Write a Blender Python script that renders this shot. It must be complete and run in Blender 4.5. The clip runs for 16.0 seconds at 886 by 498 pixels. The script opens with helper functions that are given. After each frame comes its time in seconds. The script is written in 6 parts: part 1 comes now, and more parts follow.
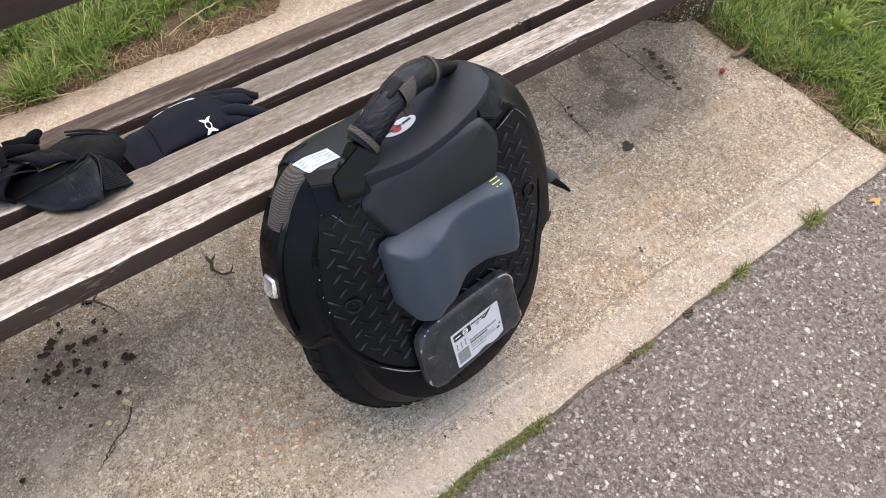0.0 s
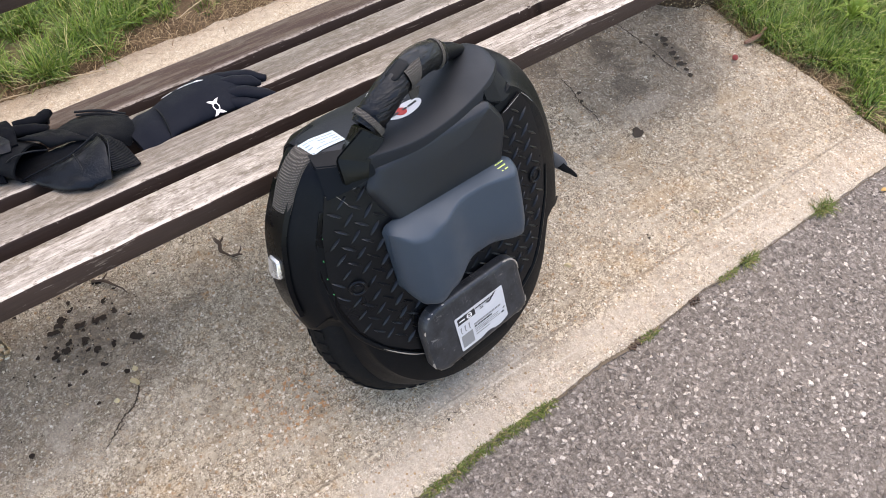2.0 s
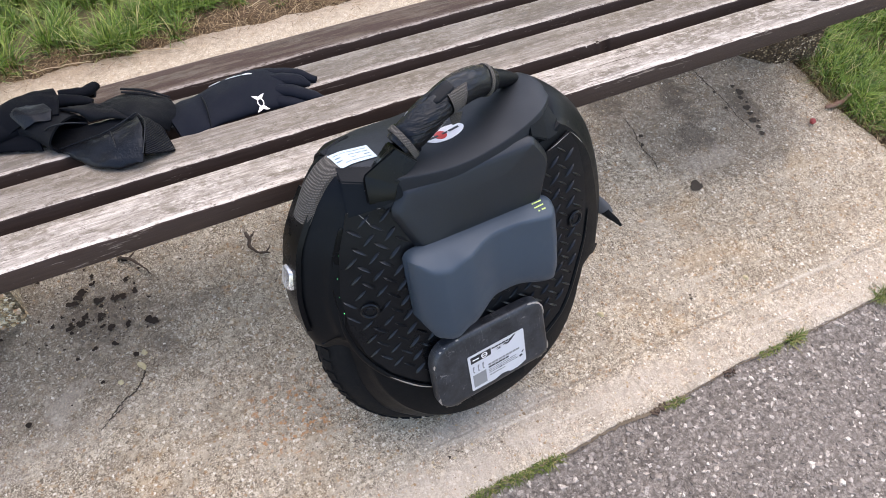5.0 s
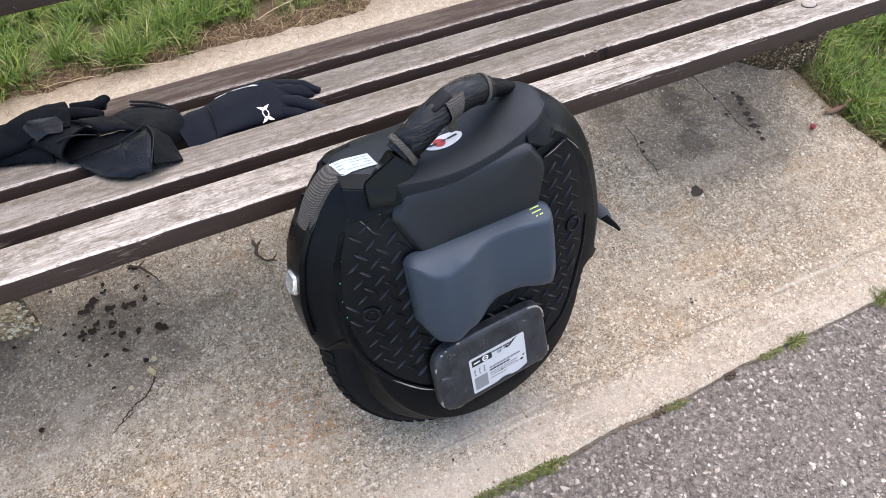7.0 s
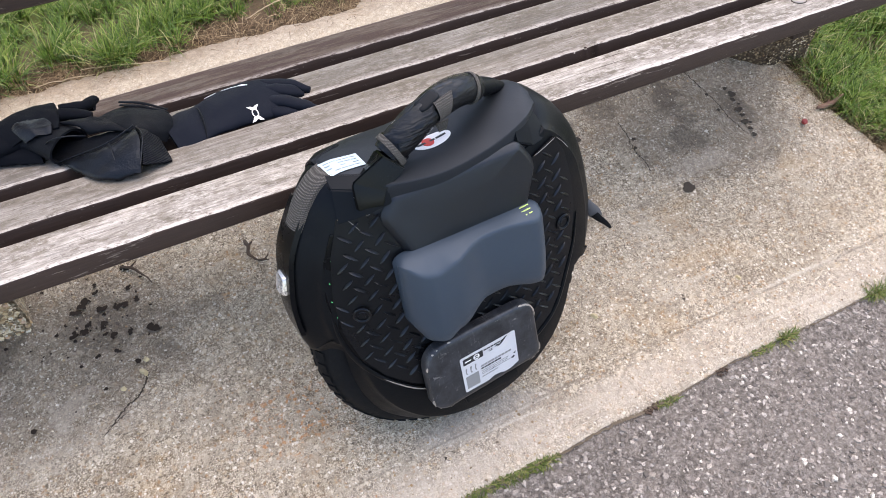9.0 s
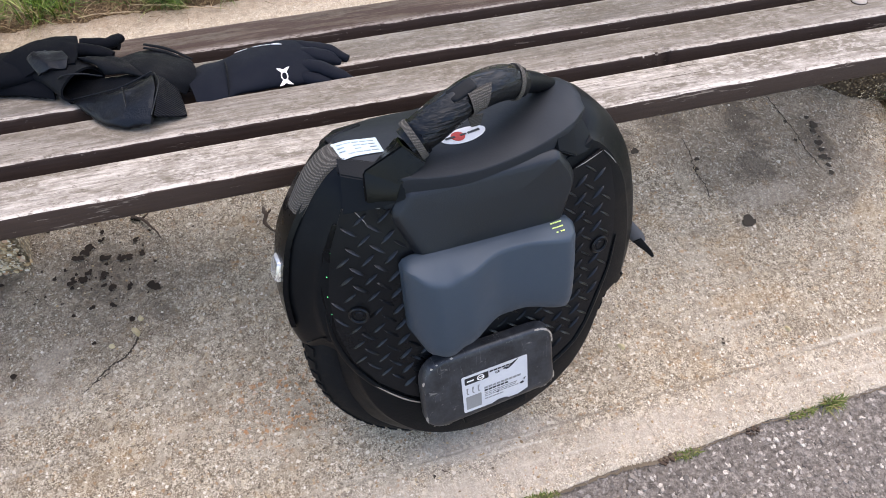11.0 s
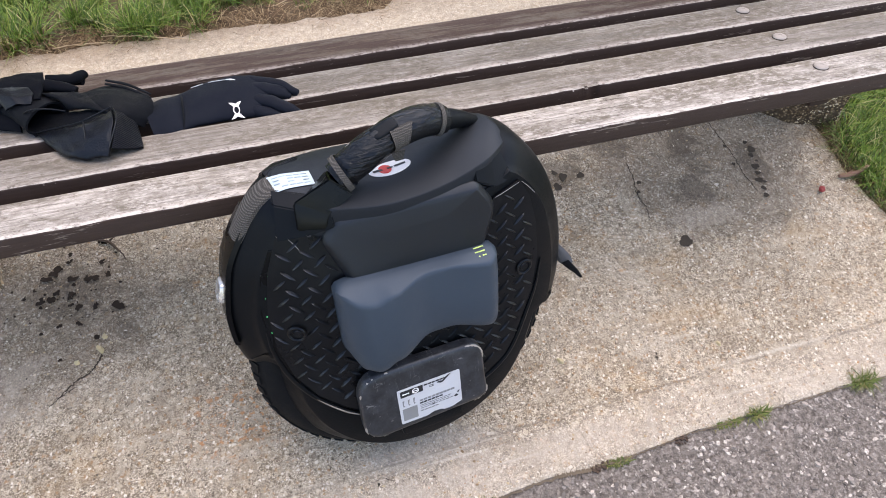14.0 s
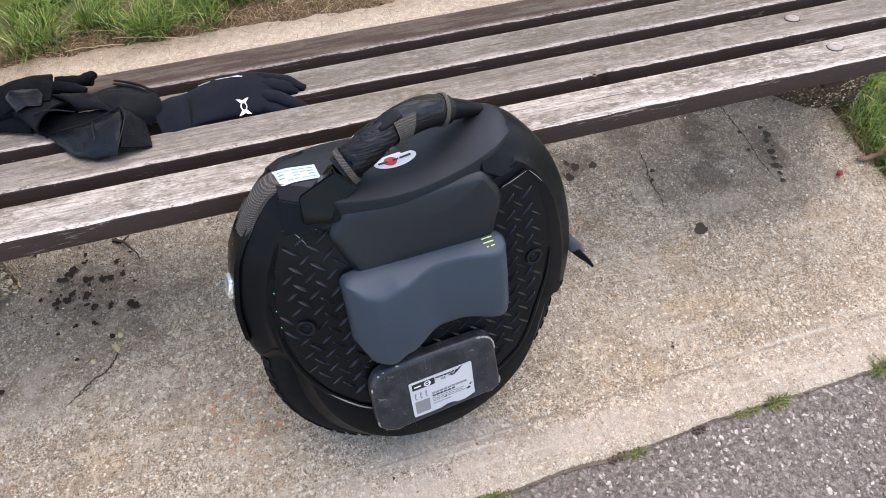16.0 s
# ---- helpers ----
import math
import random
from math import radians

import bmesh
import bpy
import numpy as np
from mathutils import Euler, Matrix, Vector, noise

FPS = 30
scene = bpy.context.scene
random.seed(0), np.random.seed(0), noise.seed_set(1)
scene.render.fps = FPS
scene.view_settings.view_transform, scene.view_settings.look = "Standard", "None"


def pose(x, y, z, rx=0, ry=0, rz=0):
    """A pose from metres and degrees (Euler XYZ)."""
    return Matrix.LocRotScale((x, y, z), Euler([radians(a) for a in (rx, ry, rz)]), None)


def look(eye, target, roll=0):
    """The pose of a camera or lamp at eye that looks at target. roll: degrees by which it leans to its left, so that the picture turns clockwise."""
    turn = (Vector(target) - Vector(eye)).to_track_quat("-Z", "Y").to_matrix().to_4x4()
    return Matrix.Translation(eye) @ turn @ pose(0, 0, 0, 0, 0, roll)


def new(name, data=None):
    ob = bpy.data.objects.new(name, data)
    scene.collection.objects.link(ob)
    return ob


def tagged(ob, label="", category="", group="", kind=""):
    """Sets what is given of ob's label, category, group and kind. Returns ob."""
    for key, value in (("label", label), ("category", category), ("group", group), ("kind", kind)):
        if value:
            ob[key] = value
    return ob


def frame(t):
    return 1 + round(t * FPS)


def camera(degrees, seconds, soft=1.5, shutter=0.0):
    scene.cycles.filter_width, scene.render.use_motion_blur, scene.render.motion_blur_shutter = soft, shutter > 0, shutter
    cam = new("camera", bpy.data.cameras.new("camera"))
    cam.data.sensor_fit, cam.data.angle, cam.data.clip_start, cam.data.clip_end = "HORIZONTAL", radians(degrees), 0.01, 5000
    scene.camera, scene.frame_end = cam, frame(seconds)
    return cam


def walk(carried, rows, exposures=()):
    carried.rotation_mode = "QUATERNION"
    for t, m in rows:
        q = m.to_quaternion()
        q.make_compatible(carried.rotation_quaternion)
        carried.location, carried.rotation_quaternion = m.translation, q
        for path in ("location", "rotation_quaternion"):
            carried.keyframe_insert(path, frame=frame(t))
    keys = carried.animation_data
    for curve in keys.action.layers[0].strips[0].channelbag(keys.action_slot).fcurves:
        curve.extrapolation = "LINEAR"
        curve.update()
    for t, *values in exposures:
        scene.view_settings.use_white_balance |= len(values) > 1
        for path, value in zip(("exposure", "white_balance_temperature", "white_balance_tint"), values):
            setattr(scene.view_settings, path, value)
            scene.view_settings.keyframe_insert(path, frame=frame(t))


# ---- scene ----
cam = camera(60.0, 16.0, soft=0.9)
# seconds, eye in metres, turn in degrees
ROWS = [
    (0.0, 0.0000, 0.0000, 1.2716, 36.172, -0.436, -34.774),
    (0.5, -0.0023, -0.0013, 1.2700, 35.908, -0.489, -34.687),
    (1.0, 0.0017, -0.0009, 1.2703, 35.798, -0.579, -34.575),
    (1.5, 0.0048, -0.0052, 1.2664, 35.640, -0.766, -34.338),
    (2.0, 0.0074, -0.0112, 1.2707, 35.175, -0.065, -33.631),
    (2.5, 0.0088, -0.0060, 1.2608, 34.711, 0.356, -32.889),
    (3.0, 0.0100, 0.0490, 1.2361, 33.832, 0.046, -32.783),
    (3.5, 0.0049, 0.0839, 1.2243, 34.167, -1.356, -34.990),
    (4.0, 0.0359, 0.0440, 1.2336, 35.245, -2.379, -32.337),
    (4.5, 0.0674, 0.0132, 1.2324, 36.181, -2.560, -25.238),
    (4.7, 0.0693, 0.0165, 1.2366, 35.984, -2.145, -24.579),
    (7.0, 0.0746, -0.0081, 1.2606, 36.637, -0.886, -24.346),
    (7.5, 0.0800, -0.0141, 1.2632, 37.111, -0.760, -24.588),
    (8.0, 0.0789, -0.0117, 1.2618, 37.147, -0.726, -24.671),
    (8.5, 0.0814, -0.0119, 1.2543, 36.992, -0.755, -24.776),
    (8.7, 0.0836, -0.0125, 1.2638, 36.642, -0.692, -24.805),
    (10.8, 0.1247, 0.0629, 1.2120, 35.661, -2.926, -20.509),
    (11.0, 0.1612, 0.0624, 1.1945, 34.517, -2.821, -15.732),
    (11.5, 0.3098, 0.0460, 1.1971, 33.972, -2.094, -2.953),
    (12.0, 0.3130, 0.0412, 1.2270, 32.265, -2.212, -1.625),
    (12.5, 0.2258, 0.0441, 1.2497, 33.614, -2.004, -10.538),
    (13.0, 0.2218, 0.0194, 1.2641, 35.058, -3.539, -15.177),
    (13.5, 0.2281, 0.0116, 1.2667, 35.514, -4.097, -14.987),
    (14.0, 0.2294, 0.0048, 1.2733, 35.592, -3.064, -16.141),
    (14.5, 0.2365, -0.0034, 1.2765, 35.774, -2.021, -16.329),
    (15.0, 0.2401, -0.0066, 1.2798, 36.133, -1.638, -16.575),
    (15.5, 0.2373, -0.0035, 1.2725, 35.666, -1.471, -16.505),
    (16.0, 0.2449, -0.0014, 1.2657, 35.289, -1.154, -16.241),
]
EXPOSURES = [(0.0, 1.73, 8900.0, 19.0), (1.2, 1.80, 8700.0, 18.5), (2.0, 1.86, 8650.0, 18.0), (2.5, 1.81, 8550.0, 18.0), (3.0, 1.79, 8450.0, 18.0), (4.0, 1.72, 8300.0, 18.0), (4.5, 1.82, 8200.0, 18.0), (8.5, 1.86, 8100.0, 17.5), (11.0, 1.78, 8150.0, 18.0), (12.5, 1.74, 8200.0, 18.5), (16.0, 1.77, 8150.0, 18.5)]
walk(cam, [(t, pose(x, y, z, rx, ry, rz)) for t, x, y, z, rx, ry, rz in ROWS], EXPOSURES)

# ---- light: hazy sun behind the bench, broken cloud ----
SUN_EL, SUN_AZ = 68.0, 46.0      # height, and the way towards it, from +x to +y
world = bpy.data.worlds.new("sky")
scene.world = world
world.use_nodes = True
wn = world.node_tree
wn.nodes.clear()
sky = wn.nodes.new("ShaderNodeTexSky")
sky.sky_type = "NISHITA"
sky.sun_disc = False
sky.sun_elevation = radians(SUN_EL)
sky.sun_rotation = radians(90 - SUN_AZ)
sky.air_density, sky.dust_density, sky.ozone_density = 1.0, 0.4, 1.0
bg = wn.nodes.new("ShaderNodeBackground")
bg.inputs["Strength"].default_value = 0.15
wo = wn.nodes.new("ShaderNodeOutputWorld")
wn.links.new(sky.outputs[0], bg.inputs[0])
wn.links.new(bg.outputs[0], wo.inputs[0])
sun = new("sun", bpy.data.lights.new("sun", "SUN"))
sun.data.energy, sun.data.angle, sun.data.color = 1.15, radians(78), (1.0, 0.94, 0.86)
ce, se = math.cos(radians(SUN_EL)), math.sin(radians(SUN_EL))
sun.matrix_world = look((6 * ce * math.cos(radians(SUN_AZ)), 6 * ce * math.sin(radians(SUN_AZ)), 6 * se), (0, 0, 0))


# ---- materials ----
class Mat:
    """A node material with short calls for the usual nodes."""

    def __init__(self, name, rough=0.6, metal=0.0, spec=0.5):
        self.m = bpy.data.materials.new(name)
        self.m.use_nodes = True
        self.t = self.m.node_tree
        self.b = self.t.nodes["Principled BSDF"]
        self.b.inputs["Roughness"].default_value = rough
        self.b.inputs["Metallic"].default_value = metal
        self.b.inputs["Specular IOR Level"].default_value = spec
        self.tc = self.t.nodes.new("ShaderNodeTexCoord")

    def put(self, socket, v):
        if isinstance(v, bpy.types.NodeSocket):
            self.t.links.new(v, socket)
        elif isinstance(v, tuple) and len(v) == 3 and socket.type == "RGBA":
            socket.default_value = (*v, 1)
        else:
            socket.default_value = v

    def coord(self, scale=(1, 1, 1), kind="Object", rot=(0, 0, 0), loc=(0, 0, 0)):
        n = self.t.nodes.new("ShaderNodeMapping")
        self.t.links.new(self.tc.outputs[kind], n.inputs[0])
        n.inputs["Scale"].default_value = scale
        n.inputs["Rotation"].default_value = rot
        n.inputs["Location"].default_value = loc
        return n.outputs[0]

    def noise(self, scale, detail=4, rough=0.55, at=None, dist=0.0):
        n = self.t.nodes.new("ShaderNodeTexNoise")
        n.inputs["Scale"].default_value, n.inputs["Detail"].default_value = scale, detail
        n.inputs["Roughness"].default_value, n.inputs["Distortion"].default_value = rough, dist
        self.t.links.new(at or self.tc.outputs["Object"], n.inputs["Vector"])
        return n.outputs["Fac"]

    def cells(self, scale, out="Color", at=None, feature="F1", rand=1.0):
        n = self.t.nodes.new("ShaderNodeTexVoronoi")
        n.feature = feature
        n.inputs["Scale"].default_value = scale
        n.inputs["Randomness"].default_value = rand
        self.t.links.new(at or self.tc.outputs["Object"], n.inputs["Vector"])
        return n.outputs[out]

    def ramp(self, v, *stops):
        n = self.t.nodes.new("ShaderNodeValToRGB")
        e = n.color_ramp.elements
        while len(e) < len(stops):
            e.new(0.5)
        for k, (p, c) in zip(e, stops):
            k.position = p
            k.color = (*c, 1) if isinstance(c, tuple) else (c, c, c, 1)
        self.put(n.inputs[0], v)
        return n.outputs[0]

    def mix(self, f, a, b, how="MIX"):
        n = self.t.nodes.new("ShaderNodeMix")
        n.data_type, n.blend_type = "RGBA", how
        self.put(n.inputs[0], f)
        self.put(n.inputs[6], a)
        self.put(n.inputs[7], b)
        return n.outputs[2]

    def calc(self, how, a, b=0.0, c=0.0):
        n = self.t.nodes.new("ShaderNodeMath")
        n.operation = how
        n.use_clamp = how in ("MULTIPLY_ADD", "SUBTRACT", "ADD")
        for i, v in enumerate((a, b, c)):
            self.put(n.inputs[i], v)
        return n.outputs[0]

    def near(self, x, y, rx, ry, wobble=None, amount=0.3, soft=0.5):
        """A mask: 1 inside an ellipse of the plan, fading over its rim, with a wobbling edge."""
        at = self.coord((1 / rx, 1 / ry, 0), loc=(-x / rx, -y / ry, 0))
        n = self.t.nodes.new("ShaderNodeVectorMath")
        n.operation = "LENGTH"
        self.t.links.new(at, n.inputs[0])
        d = n.outputs["Value"]
        if wobble is not None:
            k = self.t.nodes.new("ShaderNodeMath")
            k.operation = "MULTIPLY_ADD"
            self.put(k.inputs[0], wobble), self.put(k.inputs[1], amount * 2), self.put(k.inputs[2], -amount)
            k2 = self.t.nodes.new("ShaderNodeMath")
            k2.operation = "ADD"
            self.put(k2.inputs[0], d), self.put(k2.inputs[1], k.outputs[0])
            d = k2.outputs[0]
        return self.ramp(d, (max(0.0, 1 - soft), 1.0), (1.0, 0.0))

    def patch(self, x, y, rx, ry, ragged, reach=0.36):
        """A mask that breaks up raggedly towards the rim of an ellipse of the plan."""
        d = self.near(x, y, rx, ry, soft=1.0)
        v = self.calc("MULTIPLY_ADD", d, reach, self.calc("MULTIPLY", ragged, 0.9))
        return self.ramp(v, (0.58, 0.0), (0.66, 1.0))

    def bump(self, h, dist=0.002, strength=0.6, after=None):
        n = self.t.nodes.new("ShaderNodeBump")
        n.inputs["Strength"].default_value, n.inputs["Distance"].default_value = strength, dist
        self.put(n.inputs["Height"], h)
        if after is not None:
            self.t.links.new(after, n.inputs["Normal"])
        self.t.links.new(n.outputs[0], self.b.inputs["Normal"])
        return n.outputs[0]

    def color(self, v):
        self.put(self.b.inputs["Base Color"], v)
        return self

    def rough(self, v):
        self.put(self.b.inputs["Roughness"], v)
        return self

    def random(self):
        return self.t.nodes.new("ShaderNodeObjectInfo").outputs["Random"]

    def island(self):
        return self.t.nodes.new("ShaderNodeNewGeometry").outputs["Random Per Island"]


# weathered concrete: sandy speckle, washed-out grains, grey dirt under the bench
k = Mat("concrete", 0.85, spec=0.2)
warp = k.t.nodes.new("ShaderNodeVectorMath")
warp.operation = "MULTIPLY_ADD"
nz = k.t.nodes.new("ShaderNodeTexNoise")
nz.inputs["Scale"].default_value, nz.inputs["Detail"].default_value = 330, 2
k.t.links.new(k.tc.outputs["Object"], nz.inputs["Vector"])
k.t.links.new(nz.outputs["Color"], warp.inputs[0])
warp.inputs[1].default_value = (0.0075, 0.0075, 0.0075)
k.t.links.new(k.tc.outputs["Object"], warp.inputs[2])
wat = warp.outputs[0]
big = k.noise(2.6, 6, 0.65)
mid = k.noise(13, 6, 0.7)
small = k.noise(75, 4, 0.7)
fine = k.noise(340, 3, 0.75)
pitd = k.cells(235, "Distance", at=wat)
grain = k.cells(235, at=wat)
# sand: three tones of fine speckle
sand = k.ramp(fine, (0.385, (0.06, 0.047, 0.034)), (0.455, (0.27, 0.218, 0.16)), (0.55, (0.385, 0.318, 0.238)), (0.615, (0.68, 0.59, 0.465)))
sand = k.mix(k.ramp(small, (0.39, 0.75), (0.49, 0.0)), sand, (0.165, 0.13, 0.09))
sand = k.mix(k.ramp(small, (0.53, 0.0), (0.66, 0.5)), sand, (0.52, 0.45, 0.35))
core = k.ramp(pitd, (0.38, 1.0), (0.56, 0.0))
sand = k.mix(k.calc("MULTIPLY", core, k.ramp(grain, (0.62, 0.0), (0.66, 0.75))), sand, (0.72, 0.64, 0.515))
g2, d2 = k.cells(260, at=wat), k.cells(260, "Distance", at=wat)
c2 = k.ramp(d2, (0.4, 1.0), (0.6, 0.0))
sand = k.mix(k.calc("MULTIPLY", c2, k.ramp(g2, (0.6, 0.0), (0.65, 0.7))), sand, (0.09, 0.066, 0.047))
sand = k.mix(k.calc("MULTIPLY", c2, k.ramp(g2, (0.32, 0.6), (0.37, 0.0))), sand, (0.56, 0.475, 0.36))
g3, d3 = k.cells(95, at=wat), k.cells(95, "Distance", at=wat)
sand = k.mix(k.calc("MULTIPLY", k.ramp(d3, (0.36, 1.0), (0.48, 0.0)), k.ramp(g3, (0.74, 0.0), (0.77, 0.75))), sand, (0.6, 0.51, 0.38))
sand = k.mix(k.ramp(k.noise(42, 3, 0.6, k.coord(loc=(5, 2, 0))), (0.58, 0.0), (0.68, 0.45)), sand, (0.4, 0.25, 0.125))
spark = k.noise(560, 2, 0.5, k.coord(loc=(1, 7, 0)))
sand = k.mix(k.ramp(spark, (0.61, 0.0), (0.65, 0.95)), sand, (0.82, 0.73, 0.6))
sand = k.mix(k.ramp(spark, (0.32, 0.75), (0.38, 0.0)), sand, (0.075, 0.06, 0.045))
# broad tone: pale scoured areas, brown ones
col = k.mix(k.ramp(mid, (0.36, 0.5), (0.52, 0.0)), sand, (0.22, 0.176, 0.127))
col = k.mix(k.ramp(k.noise(19, 6, 0.75, k.coord(loc=(8, 3, 0))), (0.55, 0.0), (0.68, 0.5)), col, (0.58, 0.5, 0.385))
col = k.mix(k.calc("MULTIPLY", k.ramp(k.cells(75, "Distance", at=wat), (0.2, 1.0), (0.28, 0.0)), k.ramp(k.cells(75, at=wat), (0.76, 0.0), (0.78, 0.9))), col, (0.76, 0.7, 0.6))
col = k.mix(k.ramp(big, (0.48, 0.0), (0.66, 0.3)), col, (0.52, 0.455, 0.37))
col = k.mix(k.ramp(k.noise(5.5, 4, 0.6, k.coord(loc=(3.3, 1.7, 0))), (0.55, 0.0), (0.72, 0.35)), col, (0.42, 0.265, 0.125))
col = k.mix(k.ramp(k.noise(24, 4, 0.7, k.coord(loc=(2, 9, 0))), (0.66, 0.0), (0.72, 0.6)), col, (0.5, 0.27, 0.12))
mott = k.noise(6.5, 9, 0.82, k.coord(loc=(4, 4, 0)), 0.5)
col = k.mix(k.ramp(mott, (0.36, 0.42), (0.47, 0.0)), col, (0.16, 0.134, 0.103))
col = k.mix(k.ramp(mott, (0.53, 0.0), (0.64, 0.42)), col, (0.56, 0.49, 0.39))
pits = k.noise(48, 7, 0.8, k.coord(loc=(1, 5, 0)))
col = k.mix(k.ramp(pits, (0.34, 0.75), (0.41, 0.0)), col, (0.085, 0.068, 0.05))
scour = k.noise(1.0, 5, 0.7, k.coord((2.2, 26, 1), rot=(0, 0, -0.031)), 0.4)
col = k.mix(k.ramp(scour, (0.54, 0.0), (0.66, 0.3)), col, (0.58, 0.52, 0.43))
wob = k.noise(7, 7, 0.75)
lip = k.near(0.5, 0.385, 2.4, 0.055, wob, 0.5, soft=0.7)
col = k.mix(k.calc("MULTIPLY", lip, 0.12), col, (0.5, 0.435, 0.35))
# single stones of the mix showing: white, brown and dark
for scale, lim, tone, share in ((165, 0.83, (0.74, 0.69, 0.6), 0.8), (105, 0.85, (0.66, 0.58, 0.46), 0.7), (130, 0.79, (0.34, 0.2, 0.105), 0.6), (190, 0.78, (0.1, 0.08, 0.06), 0.7)):
    at = k.t.nodes.new("ShaderNodeVectorMath")
    at.operation = "ADD"
    k.t.links.new(wat, at.inputs[0])
    at.inputs[1].default_value = (scale * 0.013, scale * 0.007, 0)
    m = k.calc("MULTIPLY", k.ramp(k.cells(scale, "Distance", at=at.outputs[0]), (0.3, 1.0), (0.4, 0.0)), k.ramp(k.cells(scale, at=at.outputs[0]), (lim - 0.05, 0.0), (lim - 0.03, min(1.0, share * 1.2))))
    col = k.mix(m, col, tone)
# grey dirt, smoother than the sand
film = k.ramp(k.noise(24, 6, 0.75), (0.4, (0.065, 0.052, 0.04)), (0.6, (0.2, 0.165, 0.13)))
film = k.mix(0.4, film, sand)
film = k.mix(k.calc("MULTIPLY", core, k.ramp(grain, (0.74, 0.0), (0.77, 0.8))), film, (0.56, 0.52, 0.45))
edge = k.noise(16, 8, 0.8, dist=0.6)
for x, y, rx, ry, amount, top, soft in ((-0.31, 0.885, 0.36, 0.22, 0.9, 0.8, 0.35), (1.2, 0.97, 0.26, 0.25, 0.8, 0.8, 0.15), (1.06, 1.04, 0.2, 0.16, 0.7, 0.35, 0.3)):
    m = k.near(x, y, rx, ry, k.noise(8 + 3 * x, 7, 0.78, k.coord(loc=(x, y, 0))), amount, soft=soft)
    col = k.mix(k.calc("MULTIPLY", m, top), col, film)
# damp-looking dark blotches with ragged rims, pale scraped skin round the crack
for x, y, rx, ry, top in ((1.17, 1.0, 0.05, 0.1, 0.7), (1.13, 0.88, 0.05, 0.05, 0.6), (1.31, 0.93, 0.04, 0.08, 0.55), (1.0, 1.05, 0.06, 0.04, 0.5), (0.86, 1.0, 0.05, 0.05, 0.6), (-0.17, 0.93, 0.09, 0.07, 0.5), (-0.085, 0.884, 0.018, 0.018, 0.6), (-0.07, 0.827, 0.018, 0.02, 0.45), (-0.36, 0.96, 0.05, 0.06, 0.5), (0.02, 0.9, 0.05, 0.02, 0.4)):
    m = k.patch(x, y, rx * 1.5, ry * 1.5, edge)
    col = k.mix(k.calc("MULTIPLY", m, top), col, k.mix(fine, (0.045, 0.036, 0.028), (0.16, 0.128, 0.098)))
for x, y, rx, ry, top in ((-0.2, 0.72, 0.16, 0.03, 0.18), (-0.3, 0.69, 0.12, 0.03, 0.18), (-0.26, 0.78, 0.05, 0.04, 0.35), (1.12, 0.81, 0.1, 0.03, 0.3), (0.2, 0.385, 0.3, 0.03, 0.45), (0.6, 0.41, 0.2, 0.03, 0.4)):
    m = k.patch(x, y, rx * 1.6, ry * 1.6, edge)
    col = k.mix(k.calc("MULTIPLY", m, top), col, k.mix(small, (0.33, 0.285, 0.235), (0.6, 0.53, 0.445)))
rust = k.calc("MULTIPLY", k.near(0.1, 0.6, 0.12, 0.09, edge, 1.0, soft=0.6), k.ramp(k.noise(95, 3, 0.6, k.coord(loc=(3, 3, 0))), (0.56, 0.0), (0.62, 0.8)))
col = k.mix(rust, col, (0.5, 0.23, 0.1))
scrape = k.near(0.42, 0.462, 0.17, 0.035, wob, 0.5, soft=0.5)
col = k.mix(k.calc("MULTIPLY", scrape, 0.55), col, k.mix(small, (0.3, 0.275, 0.245), (0.5, 0.465, 0.42)))
for x, y, rx, ry, f in ((0.42, 0.452, 0.14, 0.004, 0.6), (0.46, 0.436, 0.1, 0.003, 0.5), (1.12, 0.479, 0.22, 0.008, 0.4), (1.03, 0.42, 0.16, 0.005, 0.35), (0.53, 0.405, 0.09, 0.004, 0.4)):
    m = k.near(x, y, rx, ry, k.noise(30, 4, 0.7, k.coord(loc=(x, y, 0))), 0.8, soft=0.8)
    col = k.mix(k.calc("MULTIPLY", m, f), col, (0.66, 0.61, 0.53))
spat = k.calc("MULTIPLY", k.near(-0.16, 0.925, 0.14, 0.12, wob, 0.5, soft=0.6), k.ramp(k.noise(60, 6, 0.75, dist=0.4), (0.54, 0.0), (0.62, 0.6)))
col = k.mix(spat, col, (0.062, 0.053, 0.045))
back = k.calc("MULTIPLY", k.near(0.2, 1.72, 2.2, 0.42, wob, 0.15, soft=0.3), 0.6)
col = k.mix(back, col, k.mix(k.ramp(small, (0.35, 0.0), (0.65, 1.0)), (0.38, 0.328, 0.26), (0.54, 0.472, 0.38)))
turfrim = k.calc("MULTIPLY", k.near(-0.2, 1.68, 1.7, 0.1, k.noise(11, 6, 0.75), 0.6, soft=0.8), 0.75)
col = k.mix(turfrim, col, (0.17, 0.13, 0.09))
sepc = k.t.nodes.new("ShaderNodeSeparateXYZ")
k.t.links.new(k.tc.outputs["Object"], sepc.inputs[0])
v = k.calc("SUBTRACT", k.calc("ADD", sepc.outputs[1], k.calc("MULTIPLY", wob, 0.012)), k.calc("MULTIPLY", k.calc("MAXIMUM", sepc.outputs[0], 0.0), 0.0315))
band = k.ramp(v, (0.36, 0.45), (0.425, 0.3), (0.446, 0.0))
col = k.mix(k.calc("MULTIPLY", band, k.ramp(k.noise(1.0, 5, 0.7, k.coord((60, 9, 1))), (0.35, 0.2), (0.6, 1.0))), col, (0.56, 0.5, 0.43))
